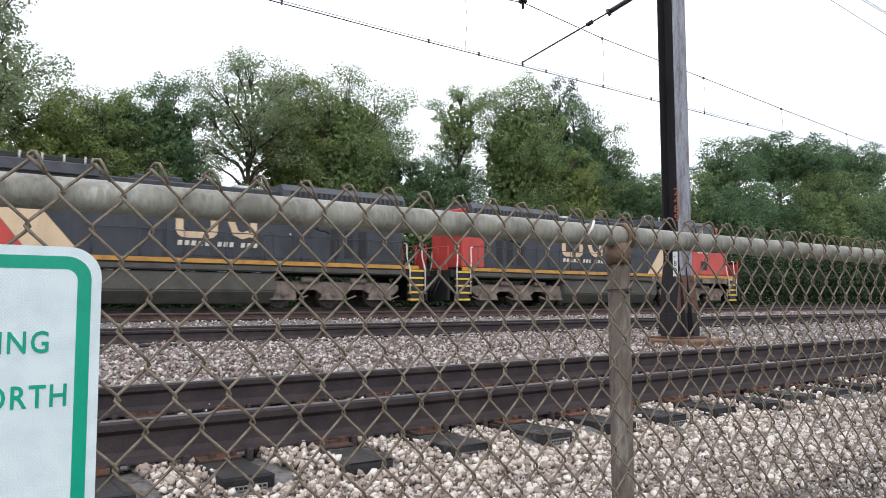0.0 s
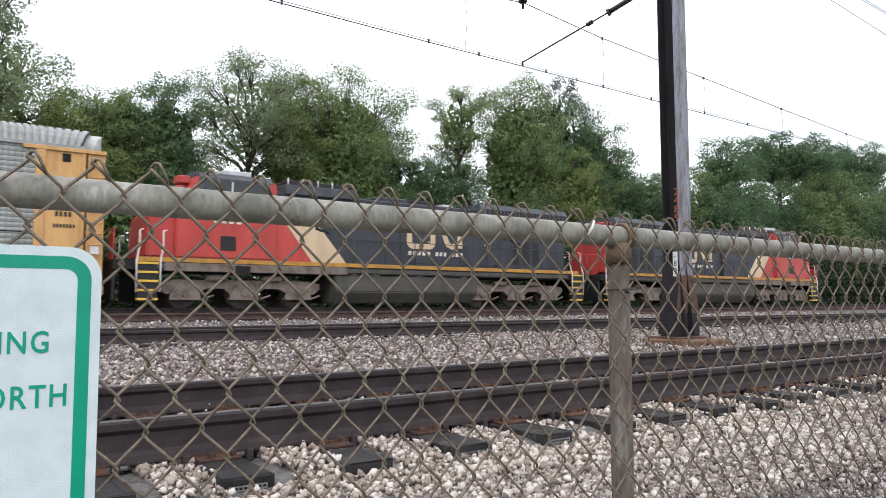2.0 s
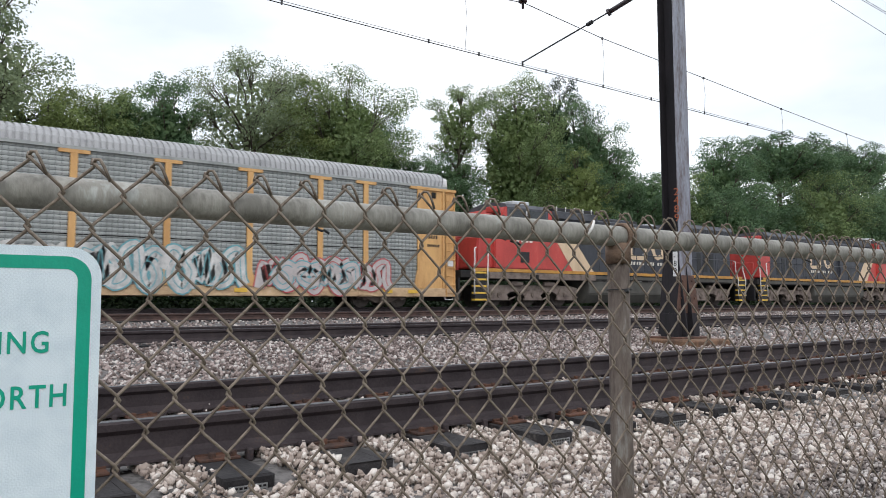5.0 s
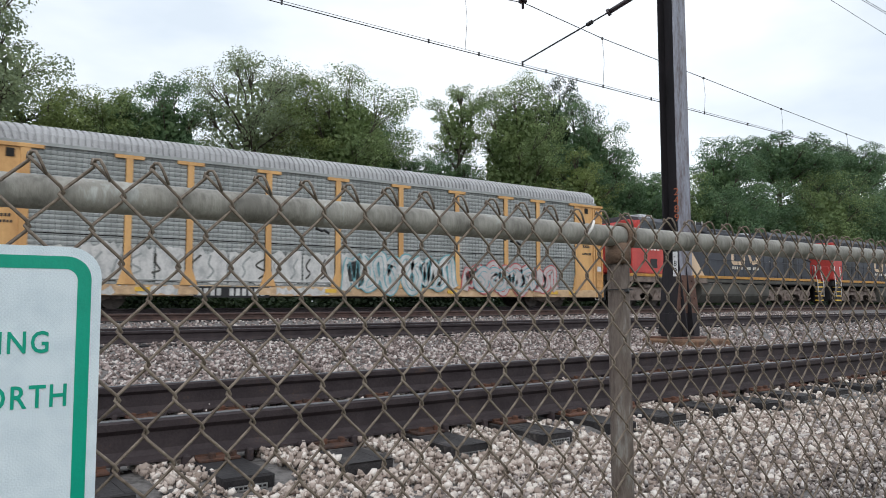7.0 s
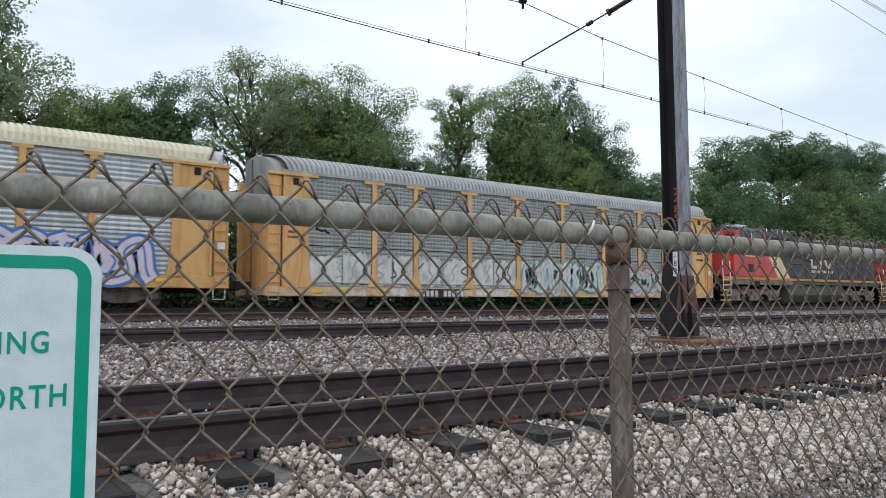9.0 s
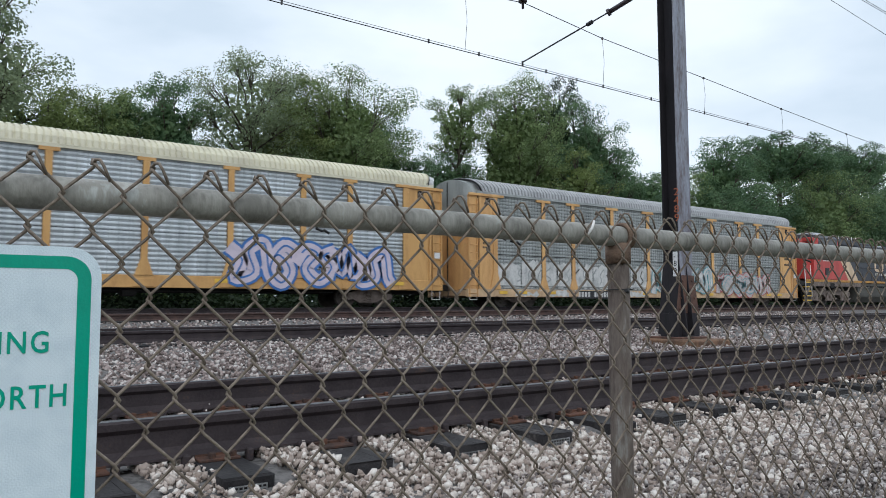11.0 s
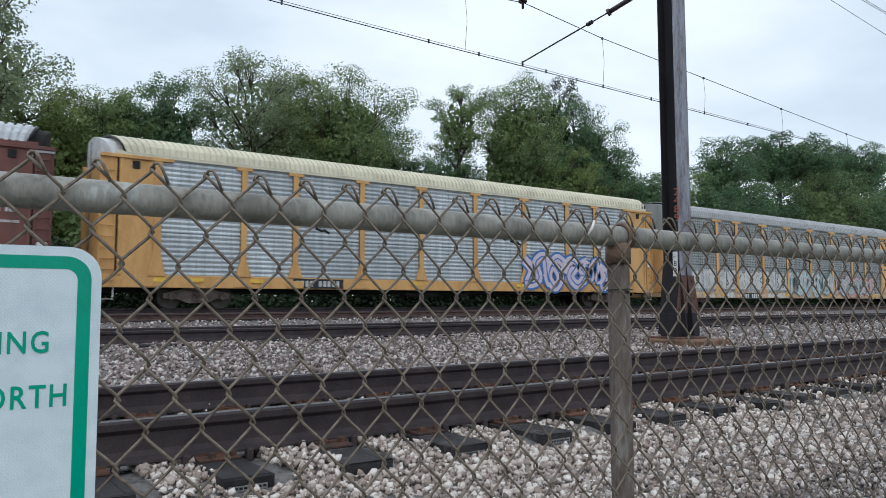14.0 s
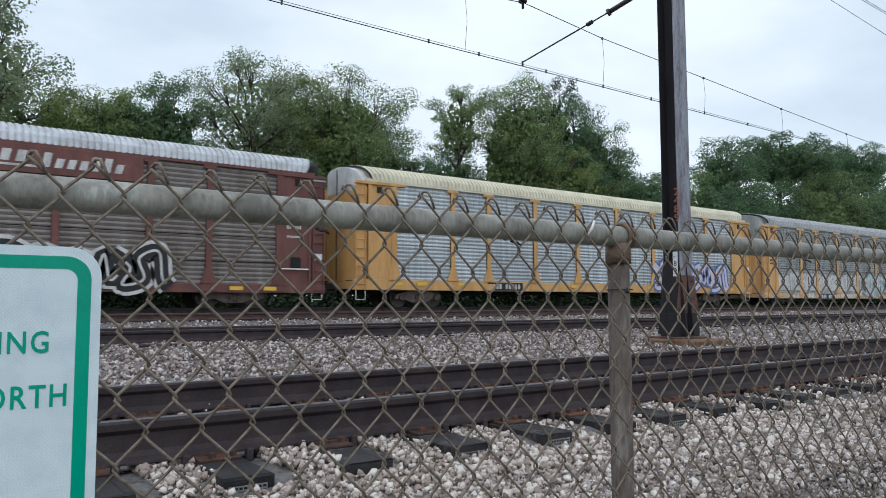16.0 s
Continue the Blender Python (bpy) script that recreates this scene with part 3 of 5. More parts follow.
    lettering("lettering", "ORTH", 0.0362, "sign_green", root, pose(0.1452, -0.0006, 0.9840) @ up, 0.80, 0.0002, 0.013, True)


build_sign()


# ---- overhead line pole and wires ----
POLE = (11.59, 8.55)


def build_pole():
    px_, py_ = POLE
    root = thing("catenary_pole", "dark riveted steel overhead-line column on a rusty base", "pole", (px_, py_, 0))
    zt = 11.5
    w, d, t = 0.19, 0.17, 0.022       # half flange width (x), half depth (y)
    # front flange in pale paint; back flange and web coloured dark as shade
    for nm, yy, ma in (("front_flange", -d, "pole"), ("back_flange", d, "pole_shade")):
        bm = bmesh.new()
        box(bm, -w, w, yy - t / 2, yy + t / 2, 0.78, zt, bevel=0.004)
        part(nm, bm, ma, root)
    boxes("web", "pole_shade", root, (-0.012, 0.012, -d + t / 2, d - t / 2, 0.78, zt))
    # widened foot: flared cheek plates and two short legs
    bm = bmesh.new()
    prism(bm, [(-0.20, 1.62), (0.20, 1.62), (0.335, 0.92), (-0.335, 0.92)], -d - t / 2 - 0.016, -d - t / 2)
    part("gusset_plate", bm, "pole_rust", root, "rusted trapezoid foot plate")
    bm = bmesh.new()
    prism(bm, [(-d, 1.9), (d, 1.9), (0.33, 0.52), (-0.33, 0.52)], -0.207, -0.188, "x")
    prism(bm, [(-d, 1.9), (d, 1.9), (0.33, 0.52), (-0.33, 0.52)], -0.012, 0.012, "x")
    part("side_gusset", bm, "pole_shade", root)
    boxes("foot_leg", "pole_shade", root, (-0.33, -0.03, -d - 0.03, d, 0.49, 0.92))
    boxes("foot_leg", "pole_shade", root, (0.0, 0.33, -d - 0.03, d, 0.49, 0.92))
    boxes("base_plate", "pole_rust", root, (-0.42, 0.42, -0.36, 0.40, 0.455, 0.49), bevel=0.006)
    bm = bmesh.new()
    for bx, bz in ((-0.14, 1.52), (0.14, 1.52), (-0.2, 1.2), (0.2, 1.2), (-0.24, 1.0), (0.24, 1.0)):
        tube(bm, [(bx, -d - 0.05, bz), (bx, -d, bz)], 0.02, 6)
    part("bolt", bm, "pole_rust", root)
    up = Matrix.Rotation(radians(90), 4, "X")
    turn = Matrix.Rotation(radians(-90), 4, "Z")
    for k, ch in enumerate("2489"):
        lettering("stencilled_digit", ch, 0.195, "orange", root, pose(-w - 0.0, -0.085, 3.115 - k * 0.163) @ turn @ up, 1.25, 0.002)
    boxes("number_plate", "plate_white", root, (-w - 0.02, -w - 0.012, -0.150, -0.045, 1.60, 2.06), bevel=0.002, label="small white plate with black figures")
    for k, ch in enumerate("-89"):
        lettering("plate_digit", ch, 0.15, "black", root, pose(-w - 0.022, -0.06, 1.93 - k * 0.14) @ turn @ up, 1.0, 0.001)
    tagged(boxes("pole_footing", "footing", None, (px_ - 0.55, px_ + 0.44, py_ - 0.78, py_ + 0.45, 0.1, 0.455), bevel=0.03), "rust-stained block footing under the pole", "footing", kind="structure")
    # bracket tube with insulator end, carrying the steady arm
    arm = thing("steady_arm", "insulated steady arm holding the contact wire", "overhead line fitting", (0, 0, 0))
    a, b, c = Vector((px_ - 0.05, py_ + 0.1, 7.42)), Vector((11.19, 9.75, 7.02)), Vector((11.53, 12.75, 6.87))
    bm = bmesh.new()
    tube(bm, [a, b], 0.05, 10)
    tube(bm, [b + (a - b).normalized() * 0.02, b - (a - b).normalized() * 0.03], 0.075, 10)
    part("bracket_tube", bm, "insulator", arm, "dark brown bracket tube")
    bm = bmesh.new()
    tube(bm, [b, b.lerp(c, 0.3)], 0.016, 6)
    tube(bm, [b.lerp(c, 0.17), b.lerp(c, 0.22)], 0.045, 6)
    tube(bm, [b.lerp(c, 0.3), c], 0.018, 6)
    tube(bm, [c + Vector((0, 0, 0.03)), c - Vector((0, 0, 0.09))], 0.025, 6)
    part("steady_rod", bm, "line", arm)


build_pole()


def build_wires():
    root = thing("overhead_line", "catenary of messenger and twin contact wires over the second track", "overhead line", (0, 0, 0))
    yc = 12.75

    def low(x):
        return float(np.interp(x, (-40, 5.2, 9, 11.5, 14.3, 18.7, 22, 30, 57, 160), (6.86, 6.825, 6.785, 6.775, 6.755, 6.72, 6.695, 6.65, 6.7, 6.8)))
    for dz, dy, r in ((0.0, 0.0, 0.010), (0.05, 0.0, 0.005)):
        bm = bmesh.new()
        tube(bm, [(x, yc + dy, low(x) + dz) for x in (-40, 5.2, 9, 11.5, 14.3, 18.7, 22, 30, 57, 160)], r, 6)
        part("contact_wire", bm, "line", root)

    def sag(x):
        return float(np.interp(x, (-34, -12, 0, 5, 8.9, 11.6, 14.3, 18.75, 23, 27.4, 30.5, 36, 46, 57.6, 80, 103), (8.35, 7.1, 7.5, 7.8, 8.1, 8.35, 8.07, 7.80, 7.53, 7.28, 7.14, 7.02, 7.3, 8.35, 7.1, 8.35)))
    bm = bmesh.new()
    tube(bm, [(x, yc, sag(x)) for x in (-34, -12, 0, 5, 8.9, 11.6, 14.3, 18.75, 23, 27.4, 30.5, 36, 46, 57.6, 80, 103)], 0.010, 6)
    part("messenger_wire", bm, "line", root)
    for x in (5.4, 8.8, 10.2, 12.3, 14.35, 16.3, 18.75, 21, 23.0, 25.2, 27.4, 31):
        bm = bmesh.new()
        box(bm, x - 0.018, x + 0.018, yc - 0.018, yc + 0.018, low(x) - 0.025, low(x) + 0.07, bevel=0.006)
        part("clip", bm, "line", root)
    for x in (9.8, 14.35, 18.75, 23.0, 27.4, 32.0, 37.0):
        bm = bmesh.new()
        zb = low(x) + 0.06
        tube(bm, [(x, yc, zb), (x + 0.06, yc, (zb + sag(x)) / 2), (x, yc, sag(x))], 0.005, 5)
        box(bm, x - 0.025, x + 0.025, yc - 0.02, yc + 0.02, sag(x) - 0.035, sag(x) + 0.02)
        part("dropper", bm, "line", root)
    bm = bmesh.new()
    for k in range(4):
        tube(bm, [(11.56, yc, 8.36 + k * 0.09), (11.56, yc, 8.40 + k * 0.09)], 0.11 - 0.012 * k, 10)
    tube(bm, [(11.56, yc, 8.2), (11.56, yc, 9.6)], 0.03, 8)
    part("suspension_insulator", bm, "insulator", root, "brown disc insulator")
    feed = thing("overhead_line", "pair of thin overhead wires on a pole bracket", "overhead line", (0, 0, 0))
    for z0, x0, sl in ((9.34, 19.87, -0.082), (9.79, 21.68, -0.04), (9.85, 21.68, -0.04)):
        bm = bmesh.new()
        tube(bm, [(x, 9.5, z0 + sl * (x - x0)) for x in (-10, 10, 20, 30, 45)], 0.007, 5)
        part("contact_wire", bm, "line", feed)
    bm = bmesh.new()
    tube(bm, [(POLE[0], POLE[1] + 0.15, 10.05), (POLE[0], 9.6, 10.05)], 0.05, 8)
    tube(bm, [(POLE[0], 9.5, 9.9), (POLE[0], 9.5, 10.25)], 0.06, 8)
    part("wire_bracket", bm, "insulator", feed)


build_wires()


# ---- the train ----
def travel(t):
    """How far the first rack wagon's leading end has come along the track."""
    return -4.679 + 4.7679 * t - 0.010168 * t * t + 0.00031748 * t ** 3


def arc_roof(name, material, parent, x0, x1, zlow, zhigh, half, rib=0.27, depth=0.035, over=0.0):
    """Ribbed barrel roof: raised corrugations across the wagon; at both ends its crown reaches further out than its edges."""
    xs = []
    x = x0
    while x < x1 - 1e-6:
        for f, up in ((0.0, 0), (0.10, 1), (0.68, 1), (0.78, 0)):
            if x + f * rib < x1:
                xs.append((x + f * rib, up))
        x += rib
    xs.append((x1, 0))
    n = 12
    middle, reach = (x0 + x1) / 2, (x1 - x0) / 2
    bm = bmesh.new()
    rings = []
    for x, up in xs:
        ring = []
        for k in range(n + 1):
            a = math.pi * k / n
            # flattened arch with a short straight skirt
            cy = -math.cos(a)
            cz = math.sin(a) ** 0.75
            push = over * math.sin(a) * min(1.0, max(0.0, (abs(x - middle) - reach + 1.2) / 1.2))
            ring.append(bm.verts.new((x + math.copysign(push, x - middle), half * cy * (1.0 + depth * up / half), zlow + (zhigh - zlow) * cz + depth * up * math.sin(a))))
        rings.append(ring)
    for a, b in zip(rings, rings[1:]):
        for k in range(n):
            bm.faces.new((a[k], a[k + 1], b[k + 1], b[k]))
    bm.faces.new(rings[0])
    bm.faces.new(rings[-1][::-1])
    bmesh.ops.recalc_face_normals(bm, faces=bm.faces[:])
    return part(name, bm, material, parent)


def corrugated(name, materials, parent, x0, x1, z0, z1, y, pitch, depth, near=-1):
    """A side panel with pressed horizontal ribs; groove bottoms take a darker colour for perforation rows and groove
    shade.
    """
    prof = []
    z = z0
    while z < z1:
        for f, o in ((0.0, 0.5), (0.17, 0.07), (0.33, 0.07), (0.5, 0.5), (0.67, 0.93), (0.80, 0.93)):
            if z + f * pitch < z1:
                prof.append((z + f * pitch, o))
        z += pitch
    prof.append((z1, 0.3))
    bm = bmesh.new()
    a = [bm.verts.new((x0, y - near * depth * o, z)) for z, o in prof]
    b = [bm.verts.new((x1, y - near * depth * o, z)) for z, o in prof]
    fs = []
    for i in range(len(prof) - 1):
        f = bm.faces.new((a[i], a[i + 1], b[i + 1], b[i]))
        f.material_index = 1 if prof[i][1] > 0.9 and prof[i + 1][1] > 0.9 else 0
        fs.append(f)
    bmesh.ops.recalc_face_normals(bm, faces=fs)
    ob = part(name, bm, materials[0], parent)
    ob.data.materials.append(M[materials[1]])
    return ob


def bar_text(bm, x0, x1, z0, z1, y, rng, chars, slant=0.0):
    """A row of plain bars the size of letters."""
    w = (x1 - x0) / chars
    for i in range(chars):
        if rng.random() < 0.08:
            continue
        a = x0 + i * w
        prism(bm, [(a, z0), (a + w * 0.62, z0), (a + w * 0.62 + slant, z1), (a + slant, z1)], y - 0.012, y)


def stroke(bm, pts, w, y, lay):
    """A sprayed line along points in (x, z): one ribbon of even width."""
    pts = [Vector(p) for p in pts]
    n = len(pts)
    left, right = [], []
    for i, p in enumerate(pts):
        d = (pts[min(i + 1, n - 1)] - pts[max(i - 1, 0)]).normalized()
        o = Vector((-d.y, d.x)) * w / 2
        left.append(p + o)
        right.append(p - o)
    yy = y - 0.004 - 0.003 * lay
    l, r = [bm.verts.new((p.x, yy, p.y)) for p in left], [bm.verts.new((p.x, yy, p.y)) for p in right]
    fs = [bm.faces.new((l[i], l[i + 1], r[i + 1], r[i])) for i in range(n - 1)]
    bmesh.ops.recalc_face_normals(bm, faces=fs)


WHEELSETS = []


def wheelset(parent, x, r):
    bm = bmesh.new()
    for s in (-1, 1):
        y = s * 0.76
        tube(bm, [(0, y - 0.065, 0), (0, y + 0.065, 0)], r, 28)
        tube(bm, [(0, y - s * 0.085, 0), (0, y - s * 0.06, 0)], r + 0.025, 28)
        for k in range(6):
            a = k * math.pi / 3
            box(bm, math.cos(a) * r * 0.55 - 0.05, math.cos(a) * r * 0.55 + 0.05, y + s * 0.06, y + s * 0.075, math.sin(a) * r * 0.55 - 0.05, math.sin(a) * r * 0.55 + 0.05)
    tube(bm, [(0, -1.05, 0), (0, 1.05, 0)], 0.085, 12)
    ob = part("wheelset", bm, "wheel", parent)
    ob.location = (x, 0, r)
    WHEELSETS.append((ob, x, r))


def freight_truck(parent, x):
    r = 0.42
    for s in (-1, 1):
        y = s * 1.0
        bm = bmesh.new()
        prism(bm, [(x - 1.15, 0.34), (x - 1.15, 0.52), (x - 0.75, 0.62), (x - 0.35, 0.74), (x + 0.35, 0.74), (x + 0.75, 0.62), (x + 1.15, 0.52), (x + 1.15, 0.34), (x + 0.7, 0.34),
                   (x + 0.35, 0.20), (x - 0.35, 0.20), (x - 0.7, 0.34)], y - 0.07, y + 0.07)
        fr = part("truck_side_frame", bm, "truck", parent, "grimy cast side frame")
        bm = bmesh.new()
        for dx in (-0.13, 0.0, 0.13):
            for k in range(5):
                tube(bm, [(x + dx, y + s * 0.075, 0.26 + k * 0.075), (x + dx, y + s * 0.075, 0.30 + k * 0.075)], 0.062, 10)
        part("truck_spring", bm, "truck", fr)
        for dx in (-0.89, 0.89):
            bm = bmesh.new()
            tube(bm, [(x + dx, y + s * 0.02, r), (x + dx, y + s * 0.16, r)], 0.12, 12)
            part("journal_box", bm, "truck", fr)
    for dx in (-0.89, 0.89):
        wheelset(parent, x + dx, r)


def car_ends(parent, x_end, s, paint, zsill):
    """Coupler, hose, grab irons and step at one end."""
    bm = bmesh.new()
    box(bm, min(x_end, x_end + s * 0.62), max(x_end, x_end + s * 0.62), -0.14, 0.14, 0.72, 1.0, bevel=0.03)
    box(bm, min(x_end + s * 0.42, x_end + s * 0.68), max(x_end + s * 0.42, x_end + s * 0.68), -0.22, 0.18, 0.66, 1.02, bevel=0.05)
    part("coupler", bm, "under", parent)
    bm = bmesh.new()
    x = x_end - s * 0.12
    tube(bm, [(x, -1.5, zsill), (x, -1.5, 0.32), (x - s * 0.42, -1.5, 0.32), (x - s * 0.42, -1.5, zsill)], 0.016, 6)
    part("stirrup_step", bm, "handrail", parent)
    bm = bmesh.new()
    tube(bm, [(x_end + s * 0.2, -0.5, 0.9), (x_end + s * 0.32, -0.52, 0.55), (x_end + s * 0.36, -0.5, 0.35), (x_end + s * 0.5, -0.4, 0.45)], 0.025, 6)
    part("air_hose", bm, "black", parent)


RACK_LEN = 27.65
POSTS = (1.9, 4.5, 6.5, 9.3, 12.2, 15.1, 17.95, 20.8, 22.8, 25.8)     # from the leading end


def auto_rack(label, frame_paint, sill_paint, panel_paint, roof_paint, slot_paint, zb, zt, rooflow, rooftop, pitch, style, L=RACK_LEN):
    """A tall enclosed car-carrying wagon; x from 0 (leading end) back to -RACK_LEN, z from the rail."""
    root = thing("auto_rack_wagon", label, "rail wagon", group="train of rail wagons")
    half = 1.56
    rng = random.Random(style)
    # underframe and sill
    boxes("side_sill", sill_paint, root, (-L, 0, -half - 0.01, -half + 0.16, zb, zt), bevel=0.012)
    boxes("side_sill", sill_paint, root, (-L, 0, half - 0.16, half + 0.01, zb, zt), bevel=0.012)
    boxes("deck", "under", root, (-L + 0.05, -0.05, -half + 0.16, half - 0.16, zt - 0.12, zt - 0.02))
    boxes("centre_sill", "under", root, (-L + 0.2, -0.2, -0.28, 0.28, 0.55, zt - 0.12))
    for x in np.arange(-L + 4.5, -4.5, 1.45):
        boxes("cross_bearer", "under", root, (x - 0.06, x + 0.06, -half + 0.2, half - 0.2, zb, zt - 0.12))
    boxes("brake_gear", "under", root, (-15.6, -13.9, -1.2, -0.6, 0.45, zb - 0.02), (-12.8, -12.3, -1.15, -0.75, 0.42, zb - 0.02), bevel=0.06)
    bm = bmesh.new()
    tube(bm, [(-L + 5, -1.1, 0.6), (-5, -1.1, 0.6)], 0.022, 6)
    part("brake_pipe", bm, "under", root)
    # side posts with T heads
    for s in (-1, 1):
        for k, p in enumerate(POSTS):
            y = s * half
            ya, yb = min(y, y + s * 0.055), max(y, y + s * 0.055)
            if k in (0, len(POSTS) - 1):
                bm = bmesh.new()
                box(bm, -p - 0.13, -p + 0.13, ya, yb, zt, rooflow - 0.06, bevel=0.01)
                prism(bm, [(-p - 0.13, zt + 0.75), (-p + 0.13, zt + 0.75), (-p + 0.30, zt - 0.02), (-p - 0.30, zt - 0.02)], ya + 0.004, yb + 0.012)
                part("door_post", bm, frame_paint, root)
                continue
            bm = bmesh.new()
            box(bm, -p - 0.11, -p + 0.11, ya, yb, zt, rooflow - 0.20, bevel=0.01)
            wide = (0.46, 0.30, 0.24)[style - 1]
            box(bm, -p - wide, -p + wide, ya - 0.004, yb + 0.004, rooflow - 0.22, rooflow - 0.10, bevel=0.008)
            prism(bm, [(-p - 0.11, zt + 0.55), (-p + 0.11, zt + 0.55), (-p + 0.30, zt), (-p - 0.30, zt)], ya + 0.004, yb - 0.004)
            part("side_post", bm, frame_paint, root)
    # panels bay by bay, in two heights
    rib = (0.012, 0.026, 0.026)[style - 1]
    joint = 0.002 if style == 2 else 0.015
    for s in (-1, 1):
        y = s * (half - 0.02)
        for a, b in zip(POSTS, POSTS[1:]):
            zmid = zt + (rooflow - zt) * (0.36 if style != 3 else 0.58)
            if style == 3:
                zmid = zt + (rooflow - zt) * 0.40
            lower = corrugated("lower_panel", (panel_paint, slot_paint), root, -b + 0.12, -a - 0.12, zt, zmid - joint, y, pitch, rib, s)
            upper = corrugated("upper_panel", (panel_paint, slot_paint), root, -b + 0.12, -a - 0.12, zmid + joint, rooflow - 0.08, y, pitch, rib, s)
            if style == 3:
                boxes("panel_joint", "under", lower, (-b + 0.12, -a - 0.12, min(y, y + s * 0.022), max(y, y + s * 0.022), zt + 0.78, zt + 0.81))
            if s < 0:
                if style != 3:
                    bm = bmesh.new()
                    n = int((b - a - 0.3) / (0.17 if style == 1 else 0.30))
                    for q in range(1, n):
                        x = -b + 0.15 + q * (b - a - 0.3) / n
                        box(bm, x - 0.006, x + 0.006, y - 0.003, y + 0.004, zt, rooflow - 0.09)
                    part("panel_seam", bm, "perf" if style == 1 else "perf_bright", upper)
        boxes("backing", "under", root, (-POSTS[-1], -POSTS[0], s * (half - 0.075) - 0.004, s * (half - 0.075) + 0.004, zt, rooflow - 0.05))
    if style == 1:
        bm = bmesh.new()
        tube(bm, [(-POSTS[-1], -half - 0.02, zt + 0.16), (-POSTS[0], -half - 0.02, zt + 0.16)], 0.022, 6)
        part("side_rail", bm, "galv_grey", root, "thin grey rail along the foot of the panels")
    # sockets, stake brackets and lading plates along the sill
    for k, p in enumerate(POSTS):
        boxes("sill_bracket", sill_paint, root, (-p - 0.34, -p + 0.34, -half - 0.035, -half - 0.011, zb + 0.04, zb + 0.30), bevel=0.006)
    boxes("door_box", "under", root, (-1.30, -1.06, -half - 0.03, -half + 0.002, rooflow - 0.52, rooflow - 0.26), bevel=0.01, label="small dark door lock box")
    boxes("door_box", "under", root, (-L + 1.02, -L + 1.26, -half - 0.03, -half + 0.002, rooflow - 0.52, rooflow - 0.26), bevel=0.01, label="small dark door lock box")
    for k, x in enumerate((-2.25, -3.5, -9.6, -15.4, -22.3, -L + 3.2, -L + 2.0)):
        boxes("reflector", "step_yellow", root, (x - 0.24, x + 0.24, -half - 0.05, -half - 0.036, zt - 0.22, zt - 0.08), label="yellow reflector sticker")
    boxes("placard", "plate_white", root, (-0.44, -0.16, -half - 0.022, -half + 0.004, zt + 0.95, zt + 1.2), label="small pale notice on the ladder panel")
    # top chord
    for s in (-1, 1):
        boxes("top_chord", panel_paint if style == 1 else roof_paint if style == 2 else "rack_brown", root, (-L + 0.5, -0.5, s * half - 0.05, s * half + 0.02, rooflow - 0.10, rooflow + 0.03), bevel=0.008)
    # folding end doors that wrap round the corners
    for end, xe, dirn in (("front", 0.0, 1), ("rear", -L, -1)):
        xa = -POSTS[0] if dirn > 0 else -POSTS[-1]
        x0, x1 = min(xa, xe - dirn * 0.62), max(xa, xe - dirn * 0.62)
        for s in (-1, 1):
            y = s * half
            bm = bmesh.new()
            box(bm, x0, x1, min(y - s * 0.03, y), max(y - s * 0.03, y), zt - 0.02, rooflow - 0.10, bevel=0.006)
            pan = part("end_panel", bm, frame_paint, root)
            bm = bmesh.new()
            for xx in (x0 + 0.06, x1 - 0.06):
                box(bm, xx - 0.05, xx + 0.05, min(y, y + s * 0.05), max(y, y + s * 0.05), zt, rooflow - 0.12)
            part("panel_stiffener", bm, frame_paint, pan)
            # quarter door leaf set back a little, with hinge lugs
            xq0, xq1 = min(xe - dirn * 0.56, xe - dirn * 0.04), max(xe - dirn * 0.56, xe - dirn * 0.04)
            door = boxes("end_door", frame_paint, root, (xq0, xq1, min(y - s * 0.10, y - s * 0.02), max(y - s * 0.10, y - s * 0.02), zt - 0.05, rooflow - 0.16), bevel=0.015)
            if dirn * s < 0 or style != 3:
                bm = bmesh.new()
                for xx in (xq0 + 0.03, xq1 - 0.05):
                    box(bm, xx - 0.02, xx + 0.02, min(y - s * 0.02, y + s * 0.05), max(y - s * 0.02, y + s * 0.05), zt - 0.35, rooflow - 0.3)
                ladder = part("ladder", bm, frame_paint, door)
                z = zt - 0.2
                while z < rooflow - 0.35:
                    bm = bmesh.new()
                    tube(bm, [(xq0 + 0.03, y + s * 0.045, z), (xq1 - 0.05, y + s * 0.045, z)], 0.016, 5)
                    part("rung", bm, frame_paint, ladder)
                    z += 0.36
            boxes("door_gap", "under", root, (min(xe - dirn * 0.64, xe - dirn * 0.55), max(xe - dirn * 0.64, xe - dirn * 0.55), min(y - s * 0.08, y - s * 0.035), max(y - s * 0.08, y - s * 0.035), zt, rooflow - 0.12))
            boxes("track_beam", frame_paint, root, (min(xa - dirn * 0.5, xe - dirn * 0.02), max(xa - dirn * 0.5, xe - dirn * 0.02), min(y, y + s * 0.07), max(y, y + s * 0.07), rooflow - 0.2, rooflow - 0.08), bevel=0.01)
        # bowed end doors, full height, their tops closing the arch: pale, but near-black at the brown wagon's front
        split = rooflow - (1.3 if style == 1 and dirn < 0 else 0.45)
        # the brown wagon's near-black front top paints the dark opening under its roof
        tops = "under" if style == 3 and dirn > 0 else "galv_grey" if style == 1 and dirn < 0 else "end_cap"
        hw, high = half - 0.13, rooftop - 0.06
        cols = [-1 + k / 8 for k in range(17)]

        def bow(q):
            return xe - dirn * (0.03 + 0.42 * abs(q) ** 5)

        def arch(q):
